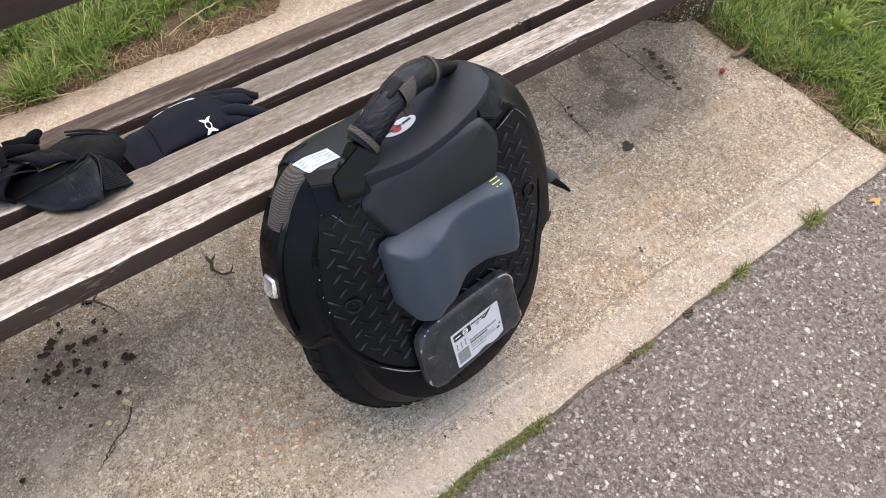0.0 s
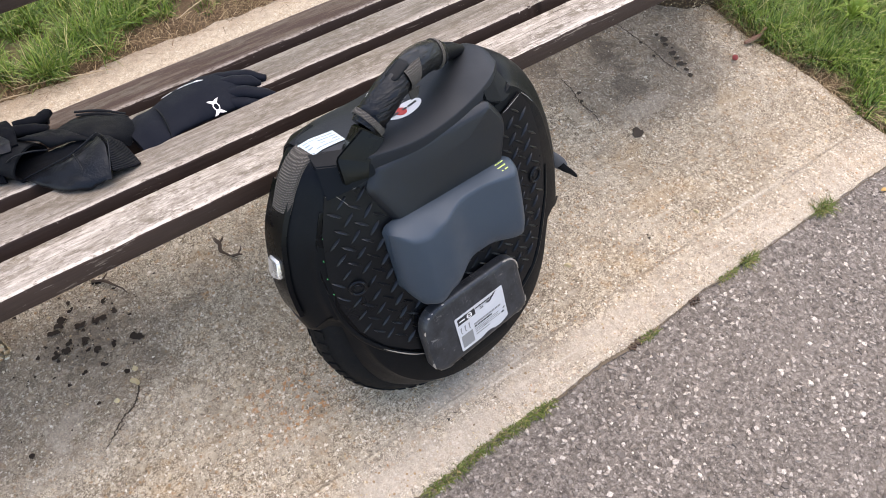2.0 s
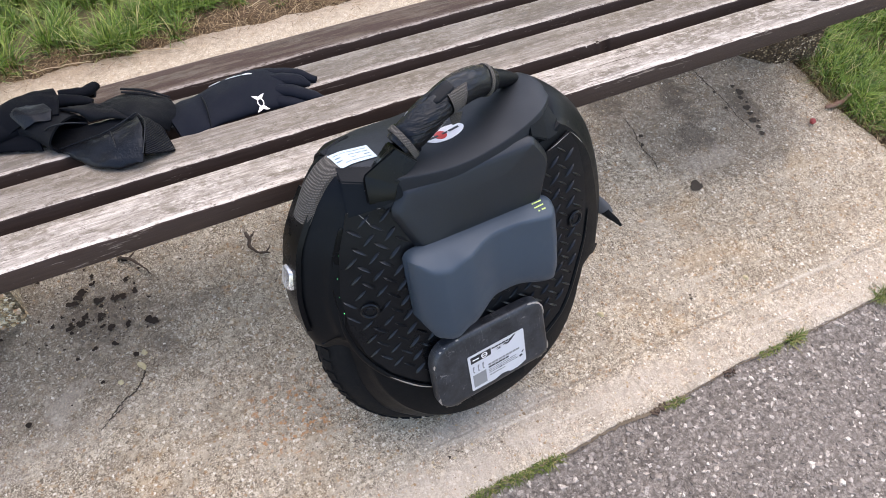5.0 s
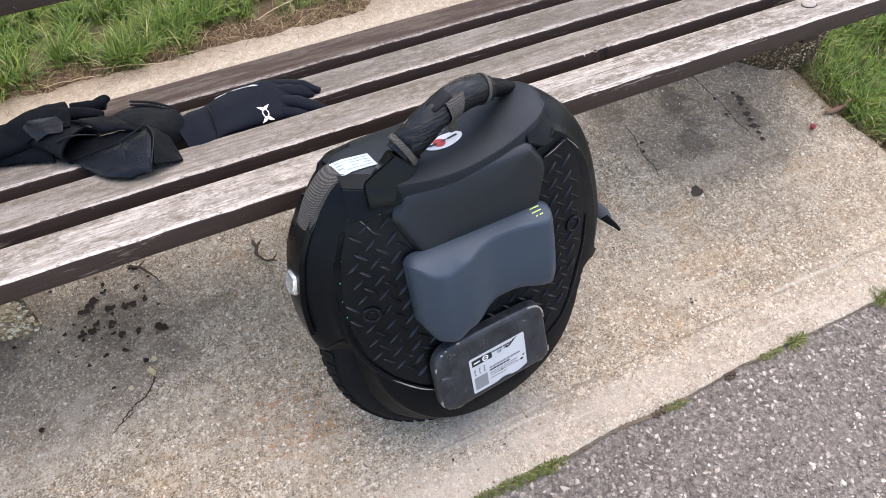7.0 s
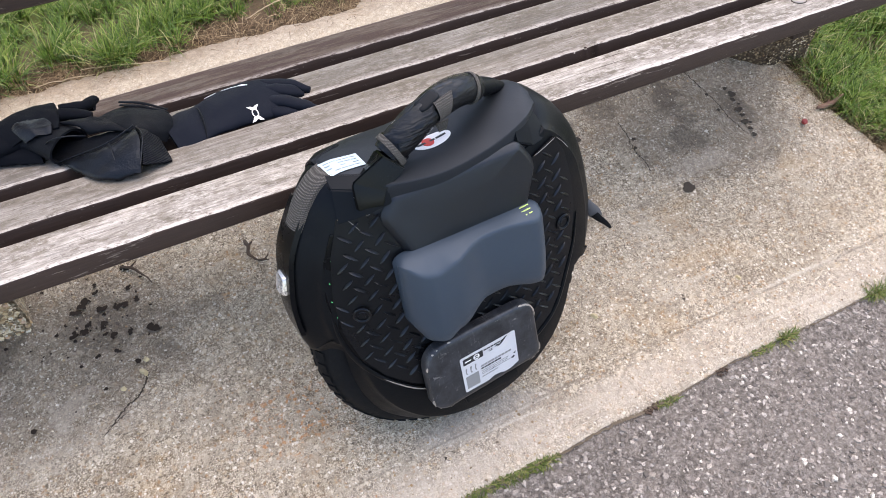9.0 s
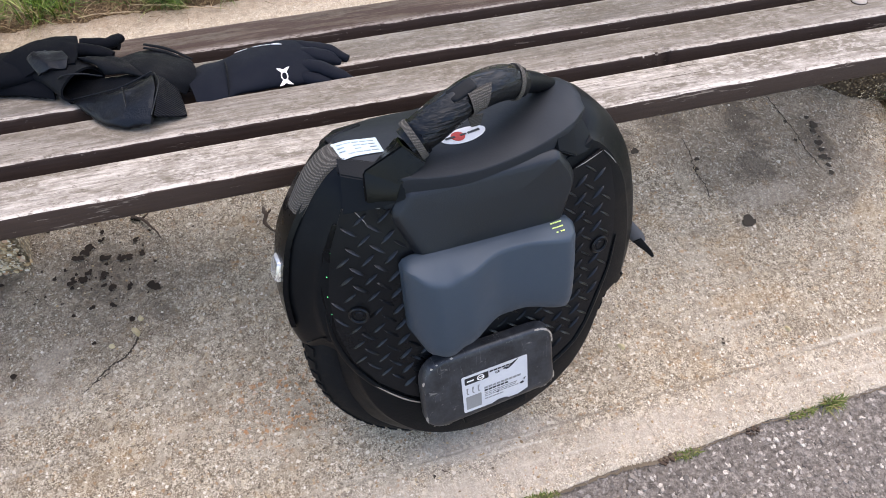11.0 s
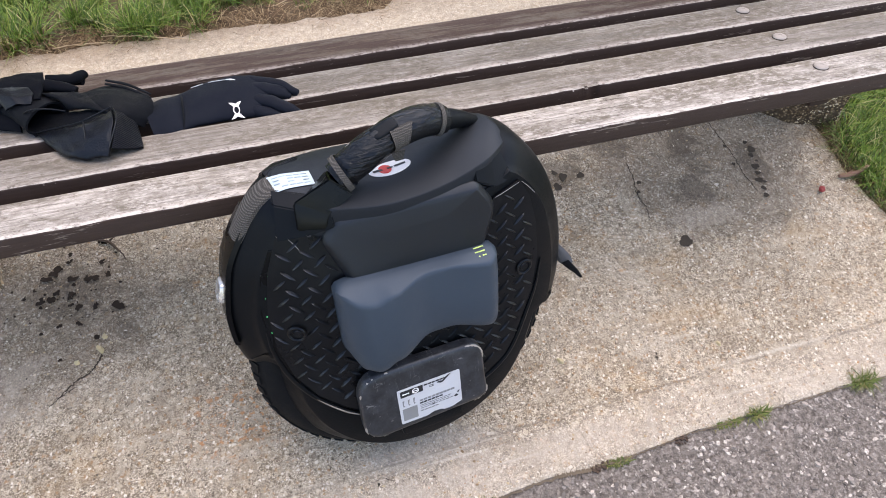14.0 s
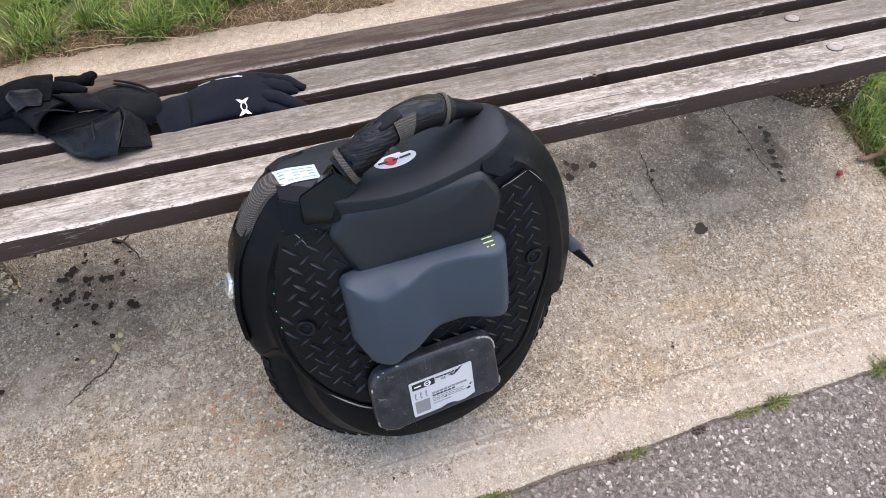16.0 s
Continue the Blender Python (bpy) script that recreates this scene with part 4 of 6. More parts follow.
BAR = bar_mesh()
COVERED = [(-0.115, 0.44), (-0.12, 0.285), (-0.07, 0.262), (0.0, 0.285), (0.1, 0.28), (0.105, 0.435), (0.08, 0.46), (-0.08, 0.46)]
for sign in (1, -1):
    bm = bmesh.new()
    rim = PANEL[::-1]
    rings(bm, [[(x * k, -sign * y, 0.3 + (z - 0.3) * k) for x, z in inset(rim, d)] for y, d, k in ((0.0775, 0.0, 1), (0.0812, 0.0, 1), (0.0825, 0.0013, 1), (0.0825, 0.0013, 0.88), (0.0825, 0.0013, 0.7), (0.0825, 0.0013, 0.45), (0.0825, 0.0013, 0.05))])
    slim(bm)
    panel = part("side_panel", bm, PLATE, euc, "black rubber side panel with raised tread bars")
    bm = bmesh.new()
    tube(bm, [(x, sign * -0.0795, z) for x, z in [(-0.214, 0.352), (-0.212, 0.31), (-0.199, 0.259), (-0.173, 0.215), (-0.136, 0.178), (-0.082, 0.142), (-0.02, 0.124), (0.042, 0.124), (0.094, 0.144), (0.13, 0.172), (0.15, 0.204), (0.168, 0.248), (0.186, 0.292), (0.196, 0.34)]], [0.001, 0.003, 0.0042, 0.0045, 0.004, 0.004, 0.004, 0.004, 0.004, 0.004, 0.0045, 0.0042, 0.003, 0.001], 8, 60)
    slim(bm)
    part("panel_rim", bm, BLACK, panel, "rounded black rim under the tread")
    far = bmesh.new()
    for i in range(-16, 17):
        for j in range(32):
            x, z = i * 0.0141, 0.088 + j * 0.0138
            if (i + j) % 2 or not inside(x, z, PANEL) or inside(x, z, COVERED):
                continue
            if not all(inside(x + dx, z + dz, PANEL) for dx, dz in ((0.007, 0), (-0.007, 0), (0, 0.008), (0, -0.008))):
                continue
            if min(math.hypot(x + 0.176, z - 0.35), math.hypot(x - 0.162, z - 0.344)) < 0.018:
                continue
            turn = 42 if i % 2 == 0 else -40
            m = pose(x, sign * -0.0822 * girth(x, z), z, 0, 0, slope(x, z, sign * -0.0822)) @ pose(0, 0, 0, 0 if sign > 0 else 180, turn, 0)
            if sign > 0:
                b = new("tread_bar", BAR)
                b.parent = panel
                b.matrix_local = m
            else:
                k0 = len(far.verts)
                far.from_mesh(BAR)
                far.verts.ensure_lookup_table()
                bmesh.ops.transform(far, matrix=m, verts=far.verts[k0:])
    if sign < 0:
        part("tread_pattern", far, BARS, panel)["kind"] = "stuff"
    else:
        far.free()
    for x, z in ((-0.176, 0.35), (0.162, 0.344)):
        bm = bmesh.new()
        lathe(bm, [(0.0135, 0.0), (0.0135, -0.003), (0.0115, -0.0042), (0.0095, -0.003), (0.0095, -0.0015), (0.006, -0.0015), (0.005, -0.0028), (0.0005, -0.0028), (0.0005, 0.0)], 24, "y", (0, 0, 0))
        s = part("screw_cap", bm, PLATE, panel)
        s.matrix_local = pose(x, sign * -0.082 * girth(x, z), z, 0, 0, slope(x, z, sign * -0.082)) @ pose(0, 0, 0, 0 if sign > 0 else 180)

# recess with a row of lamps beside the panel
for sign in (1, -1):
    bm = bmesh.new()
    edge = [(-0.183, 0.487), (-0.203, 0.445), (-0.2145, 0.385), (-0.2115, 0.31), (-0.196, 0.24), (-0.186, 0.247), (-0.2, 0.312), (-0.2025, 0.384), (-0.1905, 0.448), (-0.176, 0.482)]
    prism(bm, rounded(edge, 0.004, 3), sign * -0.075, sign * -0.0795, 0.001)
    slim(bm)
    strip = part("lamp_strip", bm, GLOSS, euc, "glossy black strip with small green lamps")
    for x, z in ((-0.1935, 0.447), (-0.2035, 0.412), (-0.2075, 0.38), (-0.2072, 0.35)):
        bm = bmesh.new()
        bmesh.ops.create_uvsphere(bm, u_segments=8, v_segments=6, radius=0.0007)
        b = part("led", bm, LED, strip, "lit green lamp")
        b.matrix_local = pose(x, sign * -0.0798 * girth(x, z), z)

# black knee pads
KNEE = [(-0.099, 0.518), (0.092, 0.5205), (0.119, 0.476), (0.094, 0.402), (-0.092, 0.412), (-0.121, 0.488)]
for sign in (1, -1):
    bm = bmesh.new()
    o = rounded(KNEE, [0.008, 0.008, 0.02, 0.012, 0.012, 0.012], 5)[::-1]
    mx, mz = -0.002, 0.46
    rings(bm, [[(mx + (x - mx) * k, -sign * s, mz + (z - mz) * k) for x, z in inset(o, d)] for s, d, k in ((0.07, 0.0, 1), (0.083, 0.0, 1), (0.0845, 0.0008, 1), (0.0905, 0.0062, 1), (0.0918, 0.0082, 1), (0.0925, 0.0085, 0.9), (0.093, 0.0085, 0.5))])
    slim(bm)
    pad = part("knee_pad", bm, PADDING, euc, "black padded knee rest", smooth=28)

# grey foam pads, thick at the front, wavy along the lower rim
def wave(x, table):
    pts = sorted(table)
    for (a, u), (b, v) in zip(pts, pts[1:]):
        if x <= b:
            f = max(0.0, (x - a) / (b - a))
            f = f * f * (3 - 2 * f)
            return u + (v - u) * f
    return pts[-1][1]


for sign in (1, -1):
    bm = bmesh.new()
    loops = []
    N = 44
    for i in range(N + 1):
        x = -0.121 + 0.2315 * i / N
        e = min(1.0, min(i, N - i) / 4.0)
        e = math.sqrt(1 - (1 - e) ** 2)
        zt = 0.4335 - 0.055 * (x + 0.116)
        zc = wave(x, [(-0.121, 0.427), (-0.092, 0.41), (-0.073, 0.406), (-0.05, 0.4125), (-0.012, 0.4195), (0.03, 0.4195), (0.104, 0.405), (0.115, 0.405)])
        s = wave(x, [(-0.121, 0.113), (-0.085, 0.127), (-0.055, 0.127), (0.005, 0.113), (0.09, 0.118), (0.115, 0.113)])
        zb = wave(x, [(-0.121, 0.31), (-0.1, 0.28), (-0.078, 0.271), (-0.055, 0.281), (0.0, 0.299), (0.03, 0.299), (0.1, 0.278), (0.115, 0.279)])
        zm = (zc + zb) / 2
        s = 0.098 + (s - 0.098) * e
        k = 0.01 * (1 - e)
        fa, fz = (s - 0.092), zt - k - zc
        sec = [(0.08, zt - k - 0.002), (0.0915, zt - k), (0.092 + fa * 0.4, zt - k - fz * 0.38), (0.092 + fa * 0.78, zt - k - fz * 0.77), (0.092 + fa * 0.93, zt - k - fz * 0.92), (s - 0.0014, zc + 0.0004), (s, zc - 0.0018), (s + 0.0002, zc - 0.006), (s + 0.0015, zm + 0.02), (s + 0.001, zm - 0.01), (s - 0.001, zb + 0.025), (s - 0.005, zb + 0.009 + k * 0.5), (s - 0.012, zb + 0.002 + k), (0.092, zb + k), (0.08, zb + k)]
        loops.append([(x, -sign * a, z) for a, z in sec])
    rings(bm, loops)
    pad = part("foam_pad", bm, FOAM, euc, "blue-grey foam jump pad", smooth=75)
    if sign > 0:
        for r in range(3):
            bm = bmesh.new()
            for c in range(5):
                if rnd.random() < 0.15:
                    continue
                x = 0.07 + 0.0031 * c
                prism(bm, [(x, -0.0008), (x + 0.0025, -0.0008), (x + 0.0025, 0.0009), (x, 0.0009)], 0, 0.0006)
            b = part("print_line", bm, LIME, pad, "lime green printed line")
            b.matrix_local = pose(0.006, -0.0965 - 0.0052 * r, 0.4222 - 0.0036 * r, -55, 0, 0)

# folded pedals
PED = rounded([(-0.118, 0.258), (0.078, 0.252), (0.086, 0.126), (-0.1, 0.121), (-0.118, 0.14)], [0.045, 0.03, 0.022, 0.015, 0.012], 7)
for sign in (1, -1):
    bm = bmesh.new()
    o = PED[::-1]
    rings(bm, [[(x, -sign * s, z) for x, z in inset(o, d)] for s, d in ((0.084, 0.004), (0.087, 0.0), (0.099, 0.0), (0.1035, 0.0018), (0.105, 0.005), (0.1055, 0.012))])
    ped = part("pedal", bm, PEDAL, euc, "scuffed black folded pedal", smooth=50)
    bm = bmesh.new()
    prism(bm, rounded([(-0.062, 0.128), (0.045, 0.124), (0.043, 0.092), (-0.058, 0.096)], 0.006, 3), -sign * 0.05, -sign * 0.096, 0.003)
    part("pedal_hinge", bm, BLACK, euc, "black pedal hinge")
    if sign > 0:
        # chipped bare metal along the rim
        bm = bmesh.new()
        rr = random.Random(3)
        pts = inset(o, 0.0012)
        for q in range(48):
            i = rr.randrange(len(pts)) if q > 26 else rr.randrange(len(pts) * 5 // 9, len(pts) * 7 // 9)
            x, z = pts[i]
            l = rr.uniform(0.0015, 0.006)
            t = (Vector(pts[(i + 1) % len(pts)]) - Vector(pts[i - 1])).normalized()
            w = rr.uniform(0.0006, 0.0018)
            y = -0.1042
            a = [bm.verts.new((x + t.x * l * u - t.y * w * v, y - 0.0003 + (0.0012 if v < 0 else 0), z + t.y * l * u + t.x * w * v)) for u, v in ((-1, 0), (-0.2, -1), (0.8, -0.6), (1, 0.2), (0.1, 1), (-0.6, 0.8))]
            bm.faces.new(a)
        part("bare_edge", bm, STEEL, ped, "bare scuffed metal along the pedal rim")["kind"] = "stuff"


def card(name, pts, y, material, parent, label="", thick=0.0004):
    bm = bmesh.new()
    prism(bm, pts, y, y - thick)
    return part(name, bm, material, parent, label)


def disc(cx, cz, r, n=24, rz=None):
    return [(cx + r * math.cos(2 * math.pi * i / n), cz + (rz or r) * math.sin(2 * math.pi * i / n)) for i in range(n)]


# maker's label on the pedal
ped = [o for o in euc.children if o.name.startswith("pedal") and "hinge" not in o.name][0]
lab = card("label", rounded([(-0.0625, 0.2125), (0.0385, 0.2125), (0.0395, 0.1355), (-0.0615, 0.1365)], 0.003, 3), -0.1062, PAPER, euc, "torn white printed maker's label")
Y = -0.1067
card("header_block", [(-0.058, 0.208), (-0.022, 0.208), (-0.022, 0.195), (-0.058, 0.195)], Y, INK, lab)
ring = bmesh.new()
lathe(ring, [(0.0055, 0), (0.0055, -0.0004), (0.0038, -0.0004), (0.0038, 0)], 24, "y", (-0.034, Y - 0.0003, 0.2015))
part("emblem_ring", ring, WHITE, lab)
card("emblem_bar", [(-0.039, 0.2022), (-0.029, 0.2022), (-0.029, 0.2008), (-0.039, 0.2008)], Y - 0.0005, WHITE, lab)
card("emblem_bar", [(-0.055, 0.2026), (-0.044, 0.2026), (-0.044, 0.2004), (-0.055, 0.2004)], Y - 0.0005, WHITE, lab)
card("print_patch", [(-0.0575, 0.169), (-0.034, 0.169), (-0.034, 0.1425), (-0.0575, 0.1425)], Y, GREYINK, lab)
for x in (-0.056, -0.0475, -0.039):
    card("arrow_mark", [(x, 0.187), (x + 0.003, 0.187), (x + 0.0012, 0.178), (x + 0.0035, 0.174), (x + 0.0005, 0.174), (x - 0.0002, 0.178)], Y, GREYINK, lab)
for x, z, w, h, m in ((-0.02, 0.207, 0.038, 0.0026, INK), (-0.029, 0.1775, 0.058, 0.0036, GREYINK), (-0.029, 0.1715, 0.038, 0.003, INK), (-0.029, 0.1655, 0.052, 0.0012, GREYINK), (-0.029, 0.162, 0.05, 0.0012, GREYINK), (-0.029, 0.1585, 0.054, 0.0012, GREYINK), (-0.029, 0.153, 0.03, 0.0018, GREYINK)):
    n = max(1, int(w / 0.006))
    bm = bmesh.new()
    for i in range(n):
        ww = w / n
        prism(bm, [(x + ww * i, z), (x + ww * (i + 0.82), z), (x + ww * (i + 0.82), z - h), (x + ww * i, z - h)], Y, Y - 0.0004)
    part("print_line", bm, m, lab)
for pts in ([(0.018, 0.2095), (0.024, 0.2115), (0.017, 0.2045), (0.01, 0.199), (0.0045, 0.1985), (0.011, 0.2035)], [(0.004, 0.2035), (0.008, 0.2025), (0.006, 0.2), (0.0, 0.201)], [(0.031, 0.1655), (0.036, 0.168), (0.034, 0.1635)], [(0.026, 0.1585), (0.031, 0.161), (0.0335, 0.158), (0.029, 0.1555)], [(-0.012, 0.158), (-0.006, 0.16), (-0.007, 0.1565)],
            [(0.02, 0.1352), (0.039, 0.1352), (0.039, 0.1425), (0.03, 0.1385)], [(-0.02, 0.1358), (0.01, 0.1354), (0.004, 0.1395), (-0.008, 0.1405)]):
    card("torn_patch", pts, Y - 0.0002, PEDAL, lab, "torn patch showing black pedal")
txt = bpy.data.curves.new("mark", "FONT")
txt.body, txt.size, txt.extrude = "CE", 0.0062, 0.0002
tob = new("mark", txt)
tme = bpy.data.meshes.new_from_object(tob)
bpy.data.objects.remove(tob)
tme.materials.append(INK)
mk = new("letter_mark", tme)
mk.parent = lab
mk.matrix_local = pose(-0.012, Y - 0.0004, 0.1975, 90)
mk["label"] = "printed letters CE"

# oval sticker and pale sticker on the top cover
def on_top(x, y):
    f = min(1.0, abs(y) / topw(x))
    z = topz(x, f)
    d = 1e-3
    zx = (topz(x + d, min(1, abs(y) / topw(x + d))) - topz(x - d, min(1, abs(y) / topw(x - d)))) / (2 * d)
    zy = -TOP_P * (topz(x, 0) - topz(x, 1)) * math.copysign(abs(y) ** (TOP_P - 1), y) / topw(x) ** TOP_P
    n = Vector((-zx, -zy, 1)).normalized()
    return Vector((x, y, z)), n


def decal(name, cx, cy, turn, pts, lift, material, parent, label=""):
    """A thin flat shape laid on the top cover."""
    c, s = math.cos(radians(turn)), math.sin(radians(turn))
    bm = bmesh.new()
    mu, mv = sum(u for u, v in pts) / len(pts), sum(v for u, v in pts) / len(pts)
    loops = []
    for f, h in ((1.0, lift - 0.0006), (1.0, lift), (0.75, lift), (0.5, lift), (0.25, lift), (0.02, lift)):
        loop = []
        for u, v in pts:
            u, v = mu + (u - mu) * f, mv + (v - mv) * f
            p, n = on_top(cx + c * u - s * v, cy + s * u + c * v)
            loop.append(p + n * h)
        loops.append(loop)
    rings(bm, loops)
    return part(name, bm, material, parent, label)


def rect(u0, u1, v0, v1, n=6):
    t = [(u0 + (u1 - u0) * i / n, v0) for i in range(n + 1)] + [(u0 + (u1 - u0) * i / n, v1) for i in range(n, -1, -1)]
    return t


ov = decal("oval_sticker", -0.005, -0.025, 4, disc(0, 0, 0.0295, 32, 0.0138), 0.0008, WHITE, euc, "white oval sticker with red disc")
decal("red_disc", -0.005, -0.025, 4, [(u - 0.007, v) for u, v in disc(0, 0, 0.0088, 24)], 0.0013, RED, ov)
decal("dark_bar", -0.005, -0.025, 4, rect(-0.024, -0.011, -0.0016, 0.0016), 0.0018, INK, ov)
decal("dark_bar", -0.005, -0.025, 4, rect(-0.004, 0.004, -0.0014, 0.0014), 0.0018, INK, ov)
decal("dark_bar", -0.005, -0.025, 4, rect(0.006, 0.022, -0.0016, 0.0016), 0.0018, INK, ov)
ws = decal("pale_sticker", -0.132, -0.0125, 0, rect(-0.027, 0.027, -0.0155, 0.0155), 0.0012, PALEBLUE, euc, "pale blue printed notice sticker")
for r in range(4):
    for c0 in range(5):
        if rnd.random() < 0.12:
            continue
        decal("print_line", -0.132, -0.0125, 0, rect(-0.022 + 0.0092 * c0, -0.0145 + 0.0092 * c0, -0.0105 + 0.0064 * r, -0.009 + 0.0064 * r, 1), 0.0017, FAINTINK, ws)

# webbing over the front rim
bm = bmesh.new()
loops = []
for p, q in zip(spline([(-0.156, -0.004, 0.552), (-0.175, -0.004, 0.5445), (-0.197, -0.004, 0.5245), (-0.2125, -0.004, 0.502), (-0.219, -0.004, 0.4915)], 26), range(27)):
    out = Vector((p.x + 0.02, 0, p.z - 0.38)).normalized()
    k = 1 - 0.2 * q / 26
    loops.append([tuple(p + out * d + Vector((0, y * k, 0))) for y, d in ((-0.0255, -0.008), (-0.025, -0.0025), (-0.018, 0.002), (-0.008, 0.0036), (0.0, 0.0036), (0.01, 0.003), (0.0155, 0.001), (0.016, -0.006))])
rings(bm, loops)
part("webbing_patch", bm, WEBBING, euc, "grey ribbed webbing glued over the front rim")

# headlight
bm = bmesh.new()
o = rounded([(-0.013, 0.016), (0.013, 0.016), (0.015, -0.012), (0.0, -0.017), (-0.015, -0.012)], 0.004, 3)
rings(bm, [[(d, u * k, v * k) for u, v in o] for d, k in ((0.006, 1.0), (-0.002, 1.0), (-0.0045, 0.88), (-0.003, 0.6))])
hl = part("headlight", bm, CHROME, euc, "small silver headlight lens")
hl.matrix_local = pose(-0.2535, 0.0, 0.407, 0, 18, 0)

# handle: two prongs, wrapped arch, button
ARC = [(-0.081, -0.044, 0.557), (-0.052, -0.043, 0.573), (-0.018, -0.038, 0.587), (0.02, -0.028, 0.592), (0.05, -0.018, 0.588), (0.077, -0.007, 0.577), (0.105, 0.003, 0.565), (0.133, 0.014, 0.55)]
bm = bmesh.new()
bm_axis = spline(ARC[:6], 130)
tube(bm, ARC[:6], [0.0205, 0.0225, 0.0222, 0.0222, 0.0222, 0.0205], 72, 130, flat=0.95)
for i, v in enumerate(bm.verts):
    a, f = 2 * math.pi * (i % 72) / 72, i // 72
    q = Vector((math.cos(a) * 3.2, math.sin(a) * 3.2, f * 0.022))
    r = 0.0011 * (0.3 - abs(noise.noise(q))) + 0.0005 * noise.noise((math.cos(a) * 9, math.sin(a) * 9, f * 0.05))
    if 52 < f < 60:
        r -= 0.0006
    c = bm_axis[f]
    v.co += (v.co - c).normalized() * r
handle = part("handle", bm, TAPE, euc, "handle wrapped in creased glossy black tape", smooth=60)
bm = bmesh.new()
tube(bm, ARC[5:], [0.0175, 0.014, 0.009], 16, 16, flat=0.9)
part("handle_rear_foot", bm, BLACK, euc, "smooth black rear foot of the handle")
bm = bmesh.new()
rings(bm, [[(-0.09, -0.03, 0.564), (-0.068, -0.03, 0.547), (-0.066, -0.0665, 0.5405), (-0.0935, -0.064, 0.5715)],
           [(-0.13, -0.042, 0.537), (-0.106, -0.038, 0.52), (-0.104, -0.0755, 0.526), (-0.1435, -0.066, 0.5535)],
           [(-0.142, -0.044, 0.508), (-0.112, -0.046, 0.498), (-0.1105, -0.0765, 0.507), (-0.146, -0.0705, 0.514)]])
bmesh.ops.bevel(bm, geom=list(bm.edges), offset=0.0022, segments=2, affect="EDGES")
part("handle_prong", bm, GLOSS, euc, "smooth faceted black front foot of the handle", smooth=25)


def band(name, i0, r, w, parent, mat, tilt=0.0, label="", turns=None):
    """A strap round the arch at a share of its wrapped length."""
    path = spline(ARC[:6], 100)
    bm = bmesh.new()
    loops = []
    for k in range(int(i0 * 100), int((i0 + w) * 100) + 1):
        c = path[min(k, 100)]
        d = (path[min(k + 1, 100)] - path[max(k - 1, 0)]).normalized()
        side = Vector((0, 1, 0))
        up = side.cross(d) * -1
        loops.append([c + d * tilt * math.sin(a) + r * (math.cos(a) * side + 0.95 * math.sin(a) * up) for a in (2 * math.pi * j / 28 for j in range(28))])
    if turns:
        bm = bmesh.new()
        a0, a1, skew = turns
        grid = []
        for q in range(13):
            a = radians(a0 + (a1 - a0) * q / 12)
            row = []
            for u in range(9):
                k = (i0 + w * (0.5 + (u / 8 - 0.5) * (1 - 0.3 * q / 12)) + skew * q / 12) * 100
                c = path[max(0, min(100, round(k)))]
                d = (path[min(round(k) + 1, 100)] - path[max(round(k) - 1, 0)]).normalized()
                up = Vector((0, 1, 0)).cross(d) * -1
                e = Vector((0, math.cos(a), 0)) + 0.95 * math.sin(a) * up
                row.append(c + e * (r + 0.0006 * math.cos(u * 3.0)))
            grid.append([p + (c - p).normalized() * 0.003 for p in row[::-1]] + row)
        rings(bm, grid)
        return part(name, bm, mat, parent, label, smooth=60)
    inner = [[loops[0][j] * 0.9 + path[int(i0 * 100)] * 0.1 for j in range(28)]]
    outer = [[loops[-1][j] * 0.9 + path[min(100, int((i0 + w) * 100))] * 0.1 for j in range(28)]]
    rings(bm, inner + loops + outer)
    return part(name, bm, mat, parent, label, smooth=60)


band("front_strap", 0.035, 0.0258, 0.045, handle, WEBBING, 0.003, "grey ribbed strap")
band("front_tape_ring", 0.085, 0.0243, 0.025, handle, GLOSS)
band("rear_strap", 0.93, 0.0246, 0.05, handle, WEBBING, -0.003, "grey ribbed strap")
band("middle_strap", 0.47, 0.0242, 0.16, handle, WEBBING, 0.006, "grey ribbed strap over the side of the handle", (135, 215, -0.03))
bm = bmesh.new()
pth = spline([(0.0, -0.0545, 0.577), (0.001, -0.051, 0.569), (0.003, -0.048, 0.564), (0.004, -0.0455, 0.558)], 12)
rings(bm, [[tuple(p + Vector((dx, dy, 0))) for dx, dy in ((-0.009 + 0.0002 * i, -0.0012), (0.009 - 0.0004 * i, -0.0012), (0.009 - 0.0004 * i, 0.0012), (-0.009 + 0.0002 * i, 0.0012))] for i, p in enumerate(pth)])
part("strap_end", bm, WEBBING, handle, "loose end of the grey strap")
bm = bmesh.new()
o = rounded([(-0.0175, -0.0095), (0.0175, -0.0095), (0.0175, 0.0095), (-0.0175, 0.0095)], 0.0075, 6)
rings(bm, [[(u * k, v * k, h) for u, v in o] for h, k in ((-0.006, 1.06), (-0.0015, 1.06), (0.0008, 1.0), (0.0018, 0.88), (0.002, 0.5))])
bt = part("button", bm, BLACK, handle, "oval black button")
bt.matrix_local = pose(-0.012, -0.0437, 0.6068, 18, -15, 12)
bm = bmesh.new()
prism(bm, [(-0.006, -0.002), (0.004, -0.0028), (0.007, 0.001), (0.001, 0.003), (-0.005, 0.0022)], 0, 0.0012)
lb = part("paper_scrap", bm, WHITE, handle, "torn white paper scrap")
lb.matrix_local = pose(-0.056, -0.031, 0.5895, 50, -22, 12)

MUD = plain("grey_plastic", (0.07, 0.07, 0.075), 0.55)
